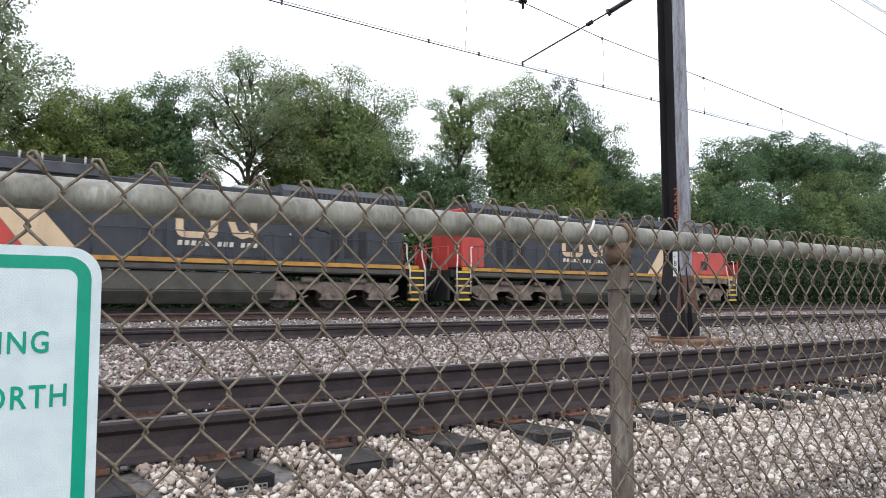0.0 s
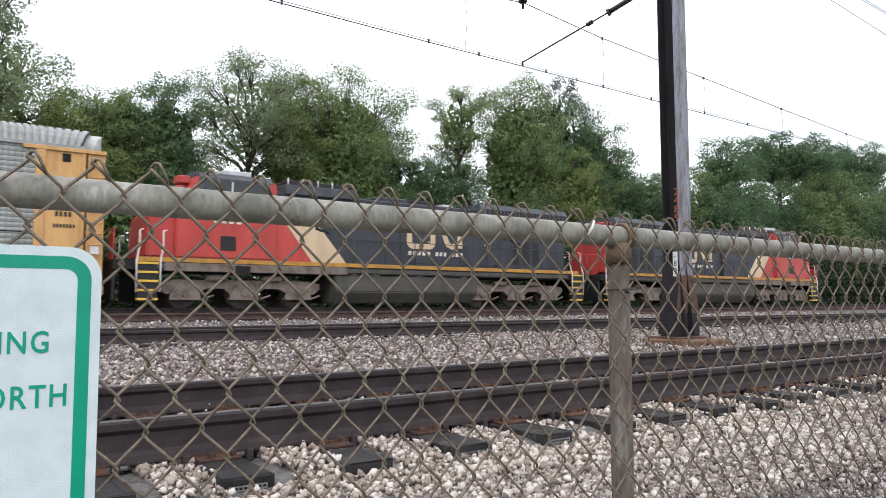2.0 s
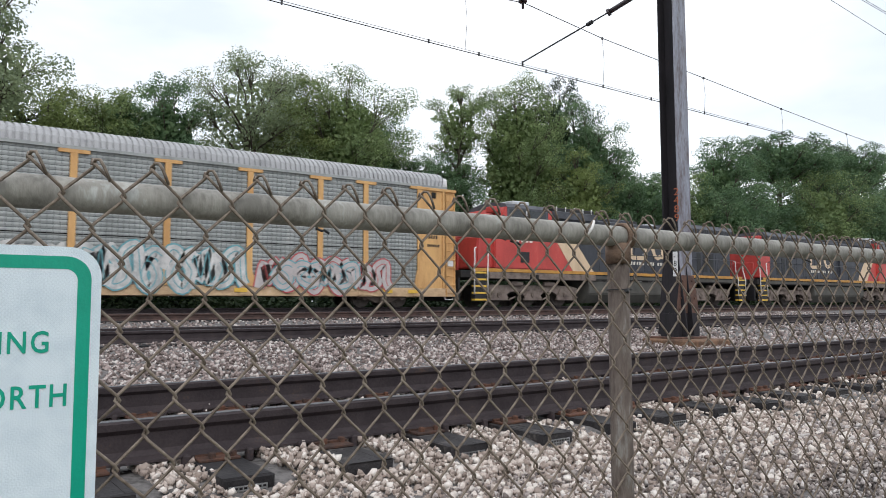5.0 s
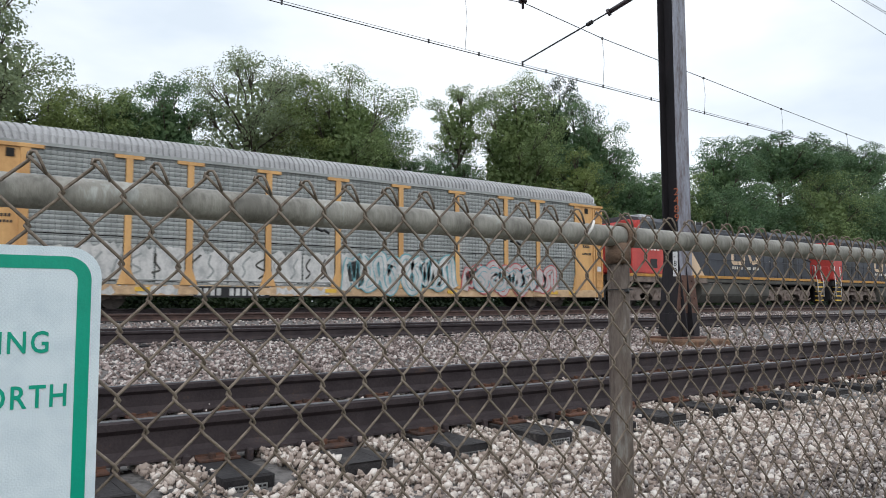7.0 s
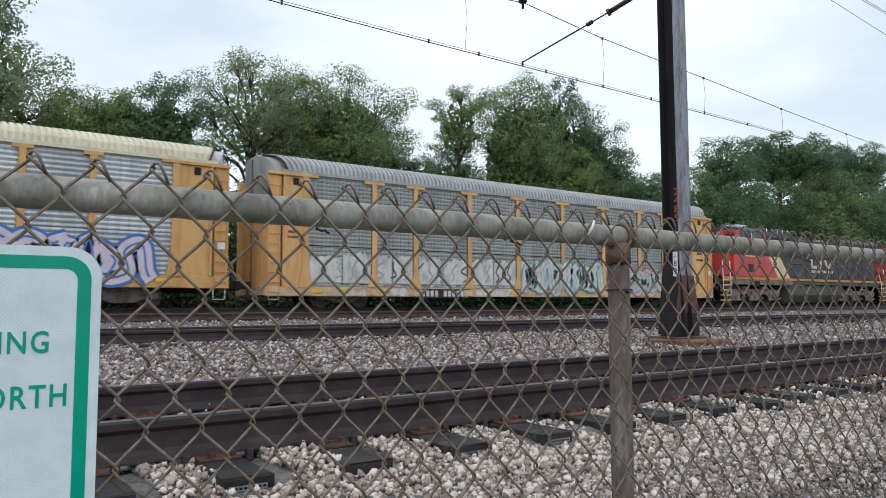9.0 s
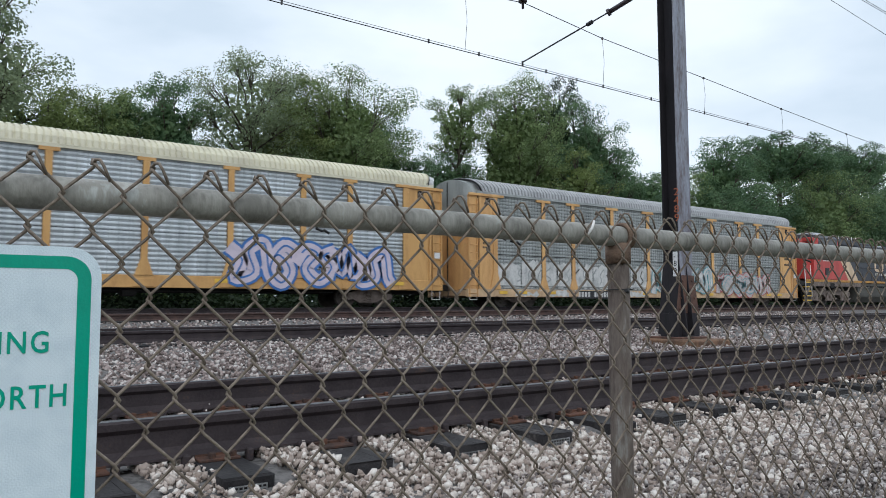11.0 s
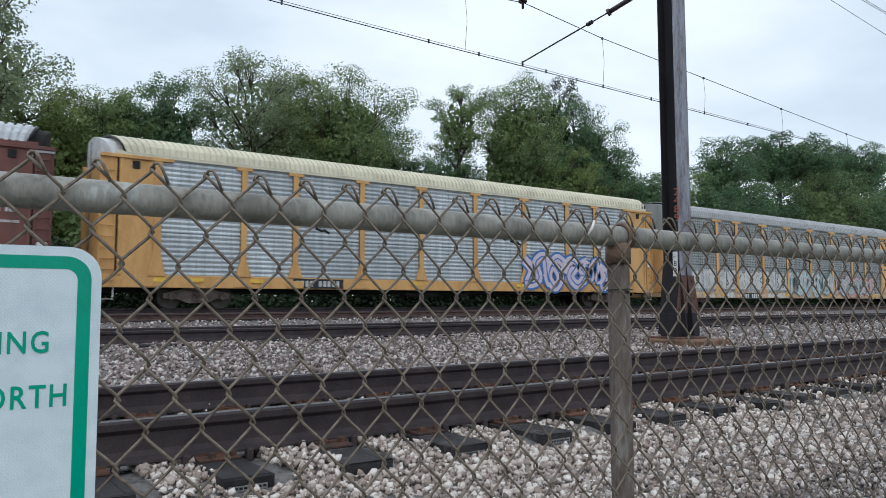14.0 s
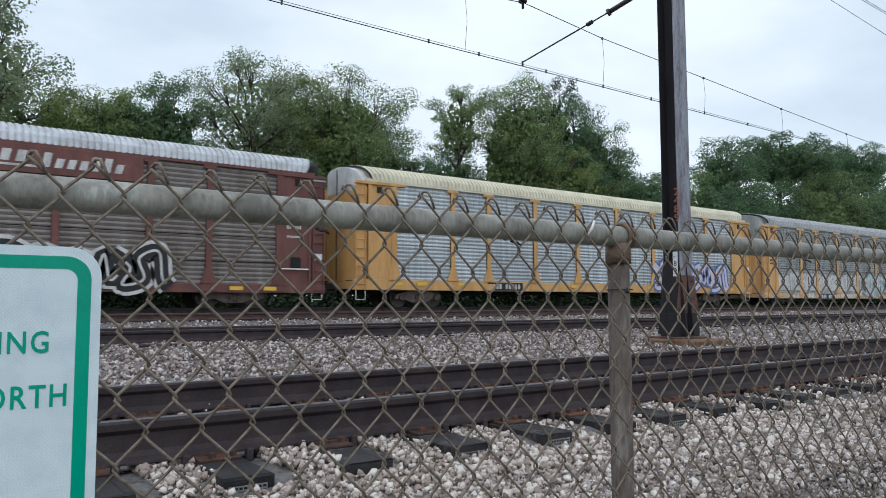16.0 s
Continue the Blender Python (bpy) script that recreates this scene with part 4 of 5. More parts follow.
            return rooflow - 0.08 + (high - rooflow + 0.08) * (1 - q * q) ** 0.38
        for nm, zl, paint in (("end_door", zt - 0.05, frame_paint), ("end_door_top", split, tops)):
            bm = bmesh.new()
            lo = [bm.verts.new((bow(q), q * hw, zl)) for q in cols]
            hi = [bm.verts.new((bow(q), q * hw, split - 0.01 if nm == "end_door" else max(split + 0.02, arch(q)))) for q in cols]
            fs = [bm.faces.new((lo[k], lo[k + 1], hi[k + 1], hi[k])) for k in range(16)]
            if nm == "end_door_top":
                bk = [bm.verts.new((xe - dirn * 0.85, q * hw, max(split + 0.02, arch(q)))) for q in cols]
                fs += [bm.faces.new((hi[k], hi[k + 1], bk[k + 1], bk[k])) for k in range(16)]
                for k in (0, 16):
                    f0 = bm.verts.new((xe - dirn * 0.85, cols[k] * hw, split))
                    fs.append(bm.faces.new((lo[k], hi[k], bk[k], f0)))
            bmesh.ops.recalc_face_normals(bm, faces=fs)
            end = part(nm, bm, paint, root)
        boxes("door_seam", "black", end, (min(xe - dirn * 0.028, xe - dirn * 0.016), max(xe - dirn * 0.028, xe - dirn * 0.016), -0.035, 0.035, zt, high - 0.1))
        boxes("end_platform", sill_paint, root, (min(xe, xe - dirn * 0.4), max(xe, xe - dirn * 0.4), -half, half, zb + 0.05, zt - 0.06))
        car_ends(root, xe, dirn, sill_paint, zb)
        if style == 3 and dirn > 0:
            boxes("door_beam", "end_cap", root, (-0.55, -0.02, -half - 0.02, -half + 0.10, rooflow - 0.28, rooflow - 0.12), bevel=0.01)
    arc_roof("roof", roof_paint, root, -L + 0.80, -0.80, rooflow, rooftop, half, 0.20, 0.06, 0.40)
    for x, dirn in ((-0.80, 1), (-L + 0.80, -1)):
        bm = bmesh.new()
        rim = []
        for k in range(13):
            a = math.pi * k / 12
            rim.append((x + dirn * 0.41 * math.sin(a), -(half + 0.01) * math.cos(a), rooflow + (rooftop - rooflow) * math.sin(a) ** 0.75))
        tube(bm, rim, 0.05, 5)
        part("roof_edge", bm, "black", root)
    for x in (-3.4, -L + 3.4):
        freight_truck(root, x)
    return root


def smooth(pts, steps=6):
    """A rounded line through points."""
    out = []
    for i in range(len(pts) - 1):
        p0, p1, p2, p3 = (Vector(pts[max(0, min(len(pts) - 1, i + k))]) for k in (-1, 0, 1, 2))
        for j in range(steps):
            t = j / steps
            out.append(0.5 * (2 * p1 + (p2 - p0) * t + (2 * p0 - 5 * p1 + 4 * p2 - p3) * t * t + (3 * p1 - p0 - 3 * p2 + p3) * t ** 3))
    out.append(Vector(pts[-1]))
    return out


SQUIGGLES = (((0.0, 0.3), (0.35, 0.75), (0.7, 0.35), (0.45, 0.0), (0.15, 0.4), (0.55, 1.0), (1.1, 0.7)),
             ((-0.1, 0.9), (0.3, 0.55), (0.15, 0.1), (0.6, 0.25), (0.5, 0.8), (0.95, 1.0), (1.05, 0.3), (1.2, 0.05)),
             ((0.0, 0.05), (0.2, 0.85), (0.45, 0.3), (0.65, 0.95), (0.85, 0.2), (1.1, 0.6)),
             ((-0.1, 0.5), (0.25, 0.95), (0.6, 0.8), (0.3, 0.35), (0.7, 0.0), (1.05, 0.4), (0.8, 0.75), (1.2, 0.95)))


def graffiti(root, xa, xb, z0, z1, fill, line, rng, letters, y=-1.62, w=0.08, fat=0.42):
    """Sprayed bubble squiggles: fat strokes with an outline round them; nothing that can be read."""
    step = (xb - xa) / letters
    for i in range(letters):
        shape = SQUIGGLES[(i * 3 + letters) % 4]
        tall = (z1 - z0) * rng.uniform(0.78, 0.95)
        foot = z0 + rng.uniform(0.0, (z1 - z0) - tall)
        pts = smooth([(xa + step * (i - 0.02 + 1.04 * p) + rng.uniform(-.04, .04), foot + tall * q) for p, q in shape])
        thick = min(fat * step, 0.46)
        for nm, width, lay, paint in (("sprayed_outline", thick + 2 * w, 0.0, line), ("sprayed_shape", thick, 1.2, fill), ("sprayed_outline", w * 0.7, 2.4, line)):
            bm = bmesh.new()
            stroke(bm, pts if width > w else pts[4:-3], width, y + 0.0006 * i, lay)
            part(nm, bm, paint, root)


def buffed(root, xa, xb, z0, z1, rng, y=-1.568):
    """A rough rolled-over patch of pale paint, uneven along its top and bottom."""
    n = max(4, int((xb - xa) / 0.12))
    top = [(xa + (xb - xa) * i / n, z1 + rng.uniform(-0.10, 0.05) - (0.12 if rng.random() < 0.2 else 0)) for i in range(n + 1)]
    low = [(xa + (xb - xa) * i / n, z0 + rng.uniform(-0.02, 0.10)) for i in range(n, -1, -1)]
    bm = bmesh.new()
    t = [bm.verts.new((p[0], y, p[1])) for p in top]
    l = [bm.verts.new((p[0], y, p[1])) for p in reversed(low)]
    fs = [bm.faces.new((t[i], t[i + 1], l[i + 1], l[i])) for i in range(n)]
    bmesh.ops.recalc_face_normals(bm, faces=fs)
    part("buffed_patch", bm, "tag_white", root)


def plate_bars(root, xa, xb, z0, z1, chars, back="black", ink="tag_white", y=-1.575):
    if back:
        boxes("stencil_panel", back, root, (xa - 0.12, xb + 0.12, y - 0.006, y + 0.002, z0 - 0.07, z1 + 0.07))
    w = (xb - xa) / chars
    for k in range(chars):
        if k != 4:
            bm = bmesh.new()
            prism(bm, [(xa + k * w, z0), (xa + (k + 0.66) * w, z0), (xa + (k + 0.66) * w, z1), (xa + k * w, z1)], y - 0.013, y - 0.001)
            part("stencilled_mark", bm, ink, root)


def build_racks():
    rng = random.Random(21)
    one = auto_rack("galvanised auto rack wagon with orange posts, whitewashed graffiti band", "rack_orange", "rack_dirty", "galv_grey", "roof_grey", "perf", 0.44, 0.80, 5.16, 5.88, 0.155, 1, 27.35)
    # buffed-out white band and tags
    for a, b in zip(POSTS[4:], POSTS[5:]):
        m1 = a + (b - a) * rng.uniform(0.4, 0.6)
        buffed(one, -b + 0.16, -m1 - 0.04, 0.84, 2.05 + rng.uniform(-0.1, 0.15), rng)
        buffed(one, -m1 + 0.04, -a - 0.16, 0.84, 2.05 + rng.uniform(-0.1, 0.15), rng)
    buffed(one, -24.6, -15.3, 0.46, 0.76, rng, -1.573)
    graffiti(one, -14.8, -9.7, 0.58, 2.1, "tag_white", "tag_teal", rng, 6, w=0.055)
    graffiti(one, -8.95, -3.6, 0.62, 1.85, "tag_pale", "tag_red", rng, 6, w=0.05)
    graffiti(one, -8.4, -5.0, 0.8, 1.6, "tag_pale", "tag_teal", rng, 4, y=-1.632, w=0.05)
    for x in np.arange(-24.5, -15.5, 0.62):
        bm = bmesh.new()
        stroke(bm, smooth([(x, 1.0 + rng.uniform(0, 0.2)), (x + rng.uniform(0.05, 0.3), 1.3), (x + rng.uniform(-0.15, 0.15), 1.55), (x + rng.uniform(0.1, 0.4), 1.85)], 4), 0.07, -1.568, 1)
        part("sprayed_outline", bm, rng.choice(("galv_grey", "galv_grey", "tank")), one)
    plate_bars(one, -20.5, -18.0, 0.45, 0.70, 11)
    bm = bmesh.new()
    bar_text(bm, -1.45, -0.95, 2.9, 3.05, -1.562, rng, 4)
    bar_text(bm, -1.5, -0.85, 2.55, 2.66, -1.562, rng, 7)
    bar_text(bm, -26.5, -26.1, 2.80, 2.90, -1.562, rng, 4)
    bar_text(bm, -26.5, -26.05, 2.62, 2.70, -1.562, rng, 5)
    part("stencilled_mark", bm, "black", one)
    two = auto_rack("auto rack wagon with bright galvanised sides, amber posts and cream roof", "rack_amber", "rack_amber", "galv_bright", "roof_cream", "perf_bright", 0.70, 1.12, 5.16, 5.86, 0.165, 2)
    graffiti(two, -9.25, -2.9, 0.85, 2.35, "tag_pink", "tag_blue", rng, 5, w=0.10, fat=0.36)
    plate_bars(two, -20.75, -18.9, 0.80, 1.02, 10)
    bm = bmesh.new()
    bar_text(bm, -1.5, -1.0, 3.05, 3.18, -1.562, rng, 5)
    bar_text(bm, -26.7, -26.1, 3.3, 3.42, -1.562, rng, 6)
    part("stencilled_mark", bm, "black", two)
    three = auto_rack("oxide brown auto rack wagon with rusty sides, worn white roof", "rack_brown", "rack_brown", "galv_brown", "roof_white", "rust_shade_slot", 0.55, 0.86, 5.12, 5.86, 0.165, 3)
    # name board between the roof and the upper panels, its lettering as plain slanted bars
    boxes("name_board", "rack_brown", three, (-17.95, -6.75, -1.64, -1.60, 4.18, 5.04), bevel=0.01)
    for k in range(7):
        bm = bmesh.new()
        prism(bm, [(-9.75 + k * 0.35, 4.40), (-9.53 + k * 0.35, 4.40), (-9.45 + k * 0.35, 4.70 + 0.16 * (k in (0, 4, 5))), (-9.67 + k * 0.35, 4.70 + 0.16 * (k in (0, 4, 5)))], -1.652, -1.64)
        part("lettering_bar", bm, "tag_white", three)
    for k in range(8):
        bm = bmesh.new()
        prism(bm, [(-13.4 + k * 0.42, 4.50), (-13.15 + k * 0.42, 4.50), (-13.07 + k * 0.42, 4.86), (-13.32 + k * 0.42, 4.86)], -1.652, -1.64)
        part("lettering_bar", bm, "tag_white", three)
    boxes("lettering_bar", "tag_white", three, (-12.0, -9.7, -1.652, -1.64, 4.36, 4.43))
    handle = boxes("hand_brake", "under", three, (-1.45, -1.05, -1.66, -1.555, 1.45, 1.9), bevel=0.05, label="dark brake housing with a lever")
    boxes("lever", "handrail", handle, (-1.85, -0.75, -1.70, -1.665, 1.42, 1.47), bevel=0.008)
    graffiti(three, -11.4, -6.15, 0.62, 1.95, "black", "tag_white", rng, 4, w=0.12, fat=0.42)
    bm = bmesh.new()
    bar_text(bm, -1.6, -1.0, 2.95, 3.1, -1.562, rng, 6)
    bar_text(bm, -1.6, -0.9, 2.62, 2.7, -1.562, rng, 9)
    part("stencilled_mark", bm, "tag_white", three)
    return one, two, three


rack_one, rack_two, rack_three = build_racks()


def locomotive(label, sx, rear_red):
    """A six-axle hood locomotive. u runs back from the nose end; sx = 1 sets the nose forward. z from the rail."""
    root = thing("locomotive", label, "locomotive", group="train of rail wagons")
    L = 22.3

    def B(u0, u1, y0, y1, z0, z1):
        a, b = sx * (L / 2 - u0), sx * (L / 2 - u1)
        return (min(a, b), max(a, b), y0, y1, z0, z1)

    def X(u):
        return sx * (L / 2 - u)

    def P(pts, y0, y1):
        bm = bmesh.new()
        prism(bm, [(X(u), z) for u, z in pts], y0, y1)
        return bm
    half = 1.55
    boxes("platform", "under", root, B(0.15, L - 0.15, -half, half, 1.30, 1.62), bevel=0.01)
    boxes("side_sill", "tank", root, B(1.5, L - 1.5, -half - 0.012, -half, 1.36, 1.52))
    for s in (-1, 1):
        boxes("sill_stripe", "loco_yellow", root, B(0.85, L - 0.75, s * (half + 0.012) - 0.012, s * (half + 0.012) + 0.012, 1.58, 1.73), bevel=0.004)
    # nose and cab
    nose = [(1.2, 1.74), (1.27, 3.2), (1.5, 3.42), (2.3, 3.55), (2.3, 1.74)]
    bm = P(nose, -1.33, 1.33)
    bmesh.ops.bevel(bm, geom=bm.edges[:], offset=0.06, segments=2, affect="EDGES")
    part("nose", bm, "loco_red", root, "faded red nose")
    bm = P([(2.1, 1.74), (2.1, 3.5), (2.75, 4.62), (5.75, 4.62), (5.75, 1.74)], -half + 0.02, half - 0.02)
    bmesh.ops.bevel(bm, geom=bm.edges[:], offset=0.05, segments=2, affect="EDGES")
    cab = part("cab", bm, "loco_red", root, "faded red cab")
    bm = bmesh.new()
    prism(bm, [(-half, 4.55), (half, 4.55), (half - 0.25, 4.80), (0.6, 4.92), (-0.6, 4.92), (-half + 0.25, 4.80)], min(X(2.9), X(5.6)), max(X(2.9), X(5.6)), "x")
    part("cab_roof", bm, "loco_roof", root, "grey cab roof")
    boxes("roof_unit", "roof_white", root, B(4.0, 5.1, -0.6, 0.6, 4.9, 5.1), bevel=0.04, label="pale roof air unit")
    for ua, ub in ((3.0, 4.0), (4.1, 5.3)):
        boxes("cab_window", "glass", cab, B(ua, ub, -half + 0.0, -half + 0.03, 3.6, 4.5), bevel=0.006)
    boxes("cab_band", "loco_roof", cab, B(2.85, 5.45, -half + 0.008, -half + 0.03, 3.5, 4.6))
    boxes("window_frame", "handrail", cab, B(4.02, 4.08, -half - 0.01, -half + 0.03, 3.5, 4.5))
    bm = P([(2.2, 3.72), (2.7, 4.5), (2.73, 4.48), (2.23, 3.70)], -1.2, 1.2)
    part("windscreen", bm, "glass", cab)
    boxes("number_box", "loco_red", cab, B(2.2, 2.6, -1.35, -0.75, 4.35, 4.62), bevel=0.03)
    # flush red then cream then black side of the hood behind the cab
    hy, ht = 1.18, 4.40

    for s in (-1, 1):
        ym, yM = min(s * (half - 0.25), s * (half - 0.20)), max(s * (half - 0.25), s * (half - 0.20))
        part("side_skin", P([(5.70, 1.74), (7.25, 1.74), (5.95, 3.45), (5.70, 3.45)], ym, yM), "loco_red", root, "red side panel cut on a slant")
        part("side_skin", P([(7.27, 1.74), (8.75, 1.74), (7.3, 3.45), (5.97, 3.45)], ym, yM), "loco_cream", root, "cream side panel cut on a slant")
        part("side_skin", P([(8.77, 1.74), (11.2, 1.74), (11.2, 3.45), (7.32, 3.45)], ym, yM), "loco_black", root)
    boxes("equipment_hood", "loco_black", root, B(5.75, 11.2, -half + 0.26, half - 0.26, 1.74, 3.5), bevel=0.03)
    boxes("engine_hood", "loco_black", root, B(5.76, 21.0, -hy, hy, 1.62, ht), bevel=0.05)
    if rear_red:
        boxes("rear_end", "loco_red", root, B(19.95, 21.25, -hy - 0.02, hy + 0.02, 1.74, ht + 0.02), bevel=0.06, label="faded red rear end of the hood")
    # hood doors: thin raised panels with gaps, latches
    for s in (-1, 1):
        u = 11.35
        k = 0
        while u < 19.5:
            w = 0.78
            if 17.0 < u < 19.4:
                boxes("intake_screen", "black", root, B(u + 0.05, u + 0.42, s * hy - 0.015, s * hy + 0.015, 1.95, 3.05))
                w = 0.62
            else:
                d = boxes("hood_door", "loco_black", root, B(u + 0.02, u + w - 0.03, s * hy - 0.018, s * hy + 0.018, 1.85, 3.9), bevel=0.006)
                boxes("door_latch", "handrail" if k % 4 == 1 else "black", d, B(u + w - 0.12, u + w - 0.07, s * hy - 0.03, s * hy + 0.03, 2.75, 2.82))
            u += w
            k += 1
    boxes("side_grille", "black", root, B(3.65, 4.2, -half - 0.005, -half + 0.03, 2.05, 2.55), bevel=0.005)
    boxes("battery_box", "truck", root, B(1.75, 8.7, -half - 0.016, -half + 0.25, 1.27, 1.57), bevel=0.02, label="brown dusted box below the walkway")
    boxes("box_latch", "under", root, B(4.2, 4.75, -half - 0.03, -half - 0.012, 1.16, 1.5), bevel=0.02)
    # company mark as plain cream shapes, web address as small bars
    y = -hy - 0.021

    def strip(pts, w, name="painted_mark", ma="loco_cream"):
        bm = bmesh.new()
        stroke(bm, [(p, q) for p, q in pts], w, y, 1)
        return part(name, bm, ma, root)
    off = (lambda a: -L / 2 + 11.70 + a) if sx < 0 else (lambda a: -L / 2 + 7.25 + a)
    arc = [(off(0.12), 4.0), (off(0.12), 2.75)] + [(off(0.36 - 0.24 * math.cos(a)), 2.75 - 0.16 * math.sin(a)) for a in [i * math.pi / 12 for i in range(1, 6)]]
    strip(arc + [(off(1.15), 2.60)] + [(off(1.15 + 0.18 * math.sin(a)), 2.78 - 0.18 * math.cos(a)) for a in [i * math.pi / 10 for i in range(1, 6)]] + [(off(1.33), 4.0)], 0.26)
    strip([(off(1.62), 4.0), (off(1.95), 3.1), (off(2.12), 2.72), (off(2.35), 2.62), (off(2.62), 2.72)], 0.25)
    strip([(off(2.78), 4.0), (off(2.78), 2.58)], 0.27)
    for xa, xb, chars in ((off(0.05), off(1.25), 5), (off(1.45), off(2.1), 3), (off(2.3), off(3.0), 3)):
        for k in range(chars):
            bm = bmesh.new()
            bar_text(bm, xa + (xb - xa) * k / chars, xa + (xb - xa) * (k + 1) / chars, 2.20, 2.37, y, random.Random(1), 1, 0.03)
            part("painted_bar", bm, "white", root)
    for k in range(4):
        bm = bmesh.new()
        xa = min(X(3.4), X(4.5)) + 0.275 * k
        bar_text(bm, xa, xa + 0.275, 3.0, 3.28, -half + 0.014, random.Random(1), 1)
        part("painted_bar", bm, "white", root)
    # roof gear: dynamic brake housing, exhaust, radiator wings
    boxes("brake_housing", "loco_roof", root, B(6.2, 9.2, -1.3, 1.3, ht - 0.1, ht + 0.28), bevel=0.03)
    for u in np.arange(6.3, 9.2, 0.62):
        for s in (-1, 1):
            bm = bmesh.new()
            tube(bm, [(X(u), s * 1.25, ht + 0.2), (X(u), s * 1.25, ht + 0.52)], 0.025, 6)
            part("roof_stanchion", bm, "handrail", root)
    boxes("roof_grid", "black", root, B(6.3, 9.0, -1.2, 1.2, ht + 0.28, ht + 0.46), bevel=0.02)
    boxes("silencer", "loco_black", root, B(10.4, 12.0, -0.85, 0.85, ht, ht + 0.22), bevel=0.05)
    boxes("exhaust_stack", "black", root, B(12.6, 13.5, -0.3, 0.3, ht, ht + 0.3), bevel=0.03)
    boxes("roof_cover", "roof_white", root, B(13.9, 14.5, -0.7, -0.2, ht, ht + 0.16), bevel=0.03)
    bm = bmesh.new()
    prism(bm, [(-1.5, 4.15), (-1.5, 4.42), (-1.3, 4.66), (1.3, 4.66), (1.5, 4.42), (1.5, 4.15), (1.15, 3.95), (-1.15, 3.95)], min(X(15.5), X(20.9)), max(X(15.5), X(20.9)), "x")
    rad = part("radiator", bm, "loco_roof", root, "grey radiator housing flared over the hood")
    for u in np.arange(15.8, 20.7, 0.22):
        boxes("radiator_shutter", "black", rad, B(u, u + 0.14, -1.51, -1.49, 4.19, 4.40))
    bm = bmesh.new()
    for u in (17.0, 18.6, 20.0):
        tube(bm, [(X(u), 0, 4.65), (X(u), 0, 4.74)], 0.62, 20)
    part("cooling_fan", bm, "black", rad)
    # fuel tank
    bm = bmesh.new()
    prism(bm, [(-1.5, 1.28), (-1.5, 0.62), (-1.12, 0.17), (1.12, 0.17), (1.5, 0.62), (1.5, 1.28)], min(X(8.2), X(15.25)), max(X(8.2), X(15.25)), "x")
    bmesh.ops.bevel(bm, geom=bm.edges[:], offset=0.04, segments=2, affect="EDGES")
    part("fuel_tank", bm, "tank", root, "dusty grey fuel tank")
    bm = bmesh.new()
    for k, u in enumerate((8.9, 9.4, 9.9, 12.0, 13.1, 14.4)):
        box(bm, *B(u, u + 0.28, -1.5, -1.2, 1.28, 1.40))
    part("tank_fitting", bm, "handrail" if sx < 0 else "tank", root)
    # trucks
    for uc in (4.65, 17.75):
        for s in (-1, 1):
            yy = s * 1.12
            ya, yb = min(yy - 0.1, yy + 0.1), max(yy - 0.1, yy + 0.1)
            bm = P([(uc - 3.0, 0.70), (uc - 3.0, 0.90), (uc - 2.5, 1.0), (uc + 2.5, 1.0), (uc + 3.0, 0.90), (uc + 3.0, 0.70), (uc + 2.75, 0.50), (uc + 1.75, 0.50), (uc + 1.35, 0.70), (uc + 0.75, 0.70), (uc + 0.5, 0.50), (uc - 0.5, 0.50), (uc - 0.75, 0.70), (uc - 1.35, 0.70), (uc - 1.75, 0.50), (uc - 2.75, 0.50)], ya, yb)
            fr = part("truck_side_frame", bm, "truck", root, "brown dusted cast side frame")
            for du in (-2.1, 0.0, 2.1):
                bm = P([(uc + du - 0.52, 0.30), (uc + du - 0.52, 0.46), (uc + du - 0.30, 0.86), (uc + du + 0.30, 0.86), (uc + du + 0.52, 0.46), (uc + du + 0.52, 0.30)], min(yy + s * 0.08, yy + s * 0.17), max(yy + s * 0.08, yy + s * 0.17))
                jb = part("journal_box", bm, "truck", fr)
                bm = bmesh.new()
                tube(bm, [(X(uc + du), yy + s * 0.16, 0.55), (X(uc + du), yy + s * 0.23, 0.55)], 0.14, 14)
                tube(bm, [(X(uc + du), yy + s * 0.22, 0.55), (X(uc + du), yy + s * 0.26, 0.55)], 0.08, 12)
                part("bearing_cap", bm, "truck", jb)
            for du in (-1.05, 1.05):
                bm = bmesh.new()
                tube(bm, [(X(uc + du - 0.35), yy + s * 0.15, 1.06), (X(uc + du + 0.35), yy + s * 0.15, 1.06)], 0.11, 10)
                box(bm, *B(uc + du - 0.15, uc + du + 0.15, ya, yb, 0.95, 1.2))
                part("brake_cylinder", bm, "truck", fr)
            for du in (-1.5, -0.6, 0.6, 1.5, 2.6):
                bm = bmesh.new()
                tube(bm, [(X(uc + du), yy + s * 0.12, 0.32), (X(uc + du + 0.4), yy + s * 0.12, 0.46)], 0.04, 6)
                part("brake_rod", bm, "truck", fr)
        for du in (-2.1, 0.0, 2.1):
            wheelset(root, X(uc + du), 0.53)
    # end steps with bright edges, handrails, pilot, coupler
    for u0, d in ((0.92, 1), (L - 1.15, -1)):
        for s in (-1, 1):
            ya, yb = min(s * 1.2, s * 1.56), max(s * 1.2, s * 1.56)
            st = boxes("step_well", "black", root, B(u0, u0 + 0.62, ya, ya + 0.3 if s < 0 else yb, 0.25, 1.6))
            for k in range(5):
                z = 0.28 + k * 0.30
                boxes("step", "step_yellow", st, B(u0 - 0.02, u0 + 0.64, min(s * 1.35, s * 1.6), max(s * 1.35, s * 1.6), z, z + 0.08), bevel=0.006, label="yellow edged step")
            bm = bmesh.new()
            for du in (-0.06, 0.70):
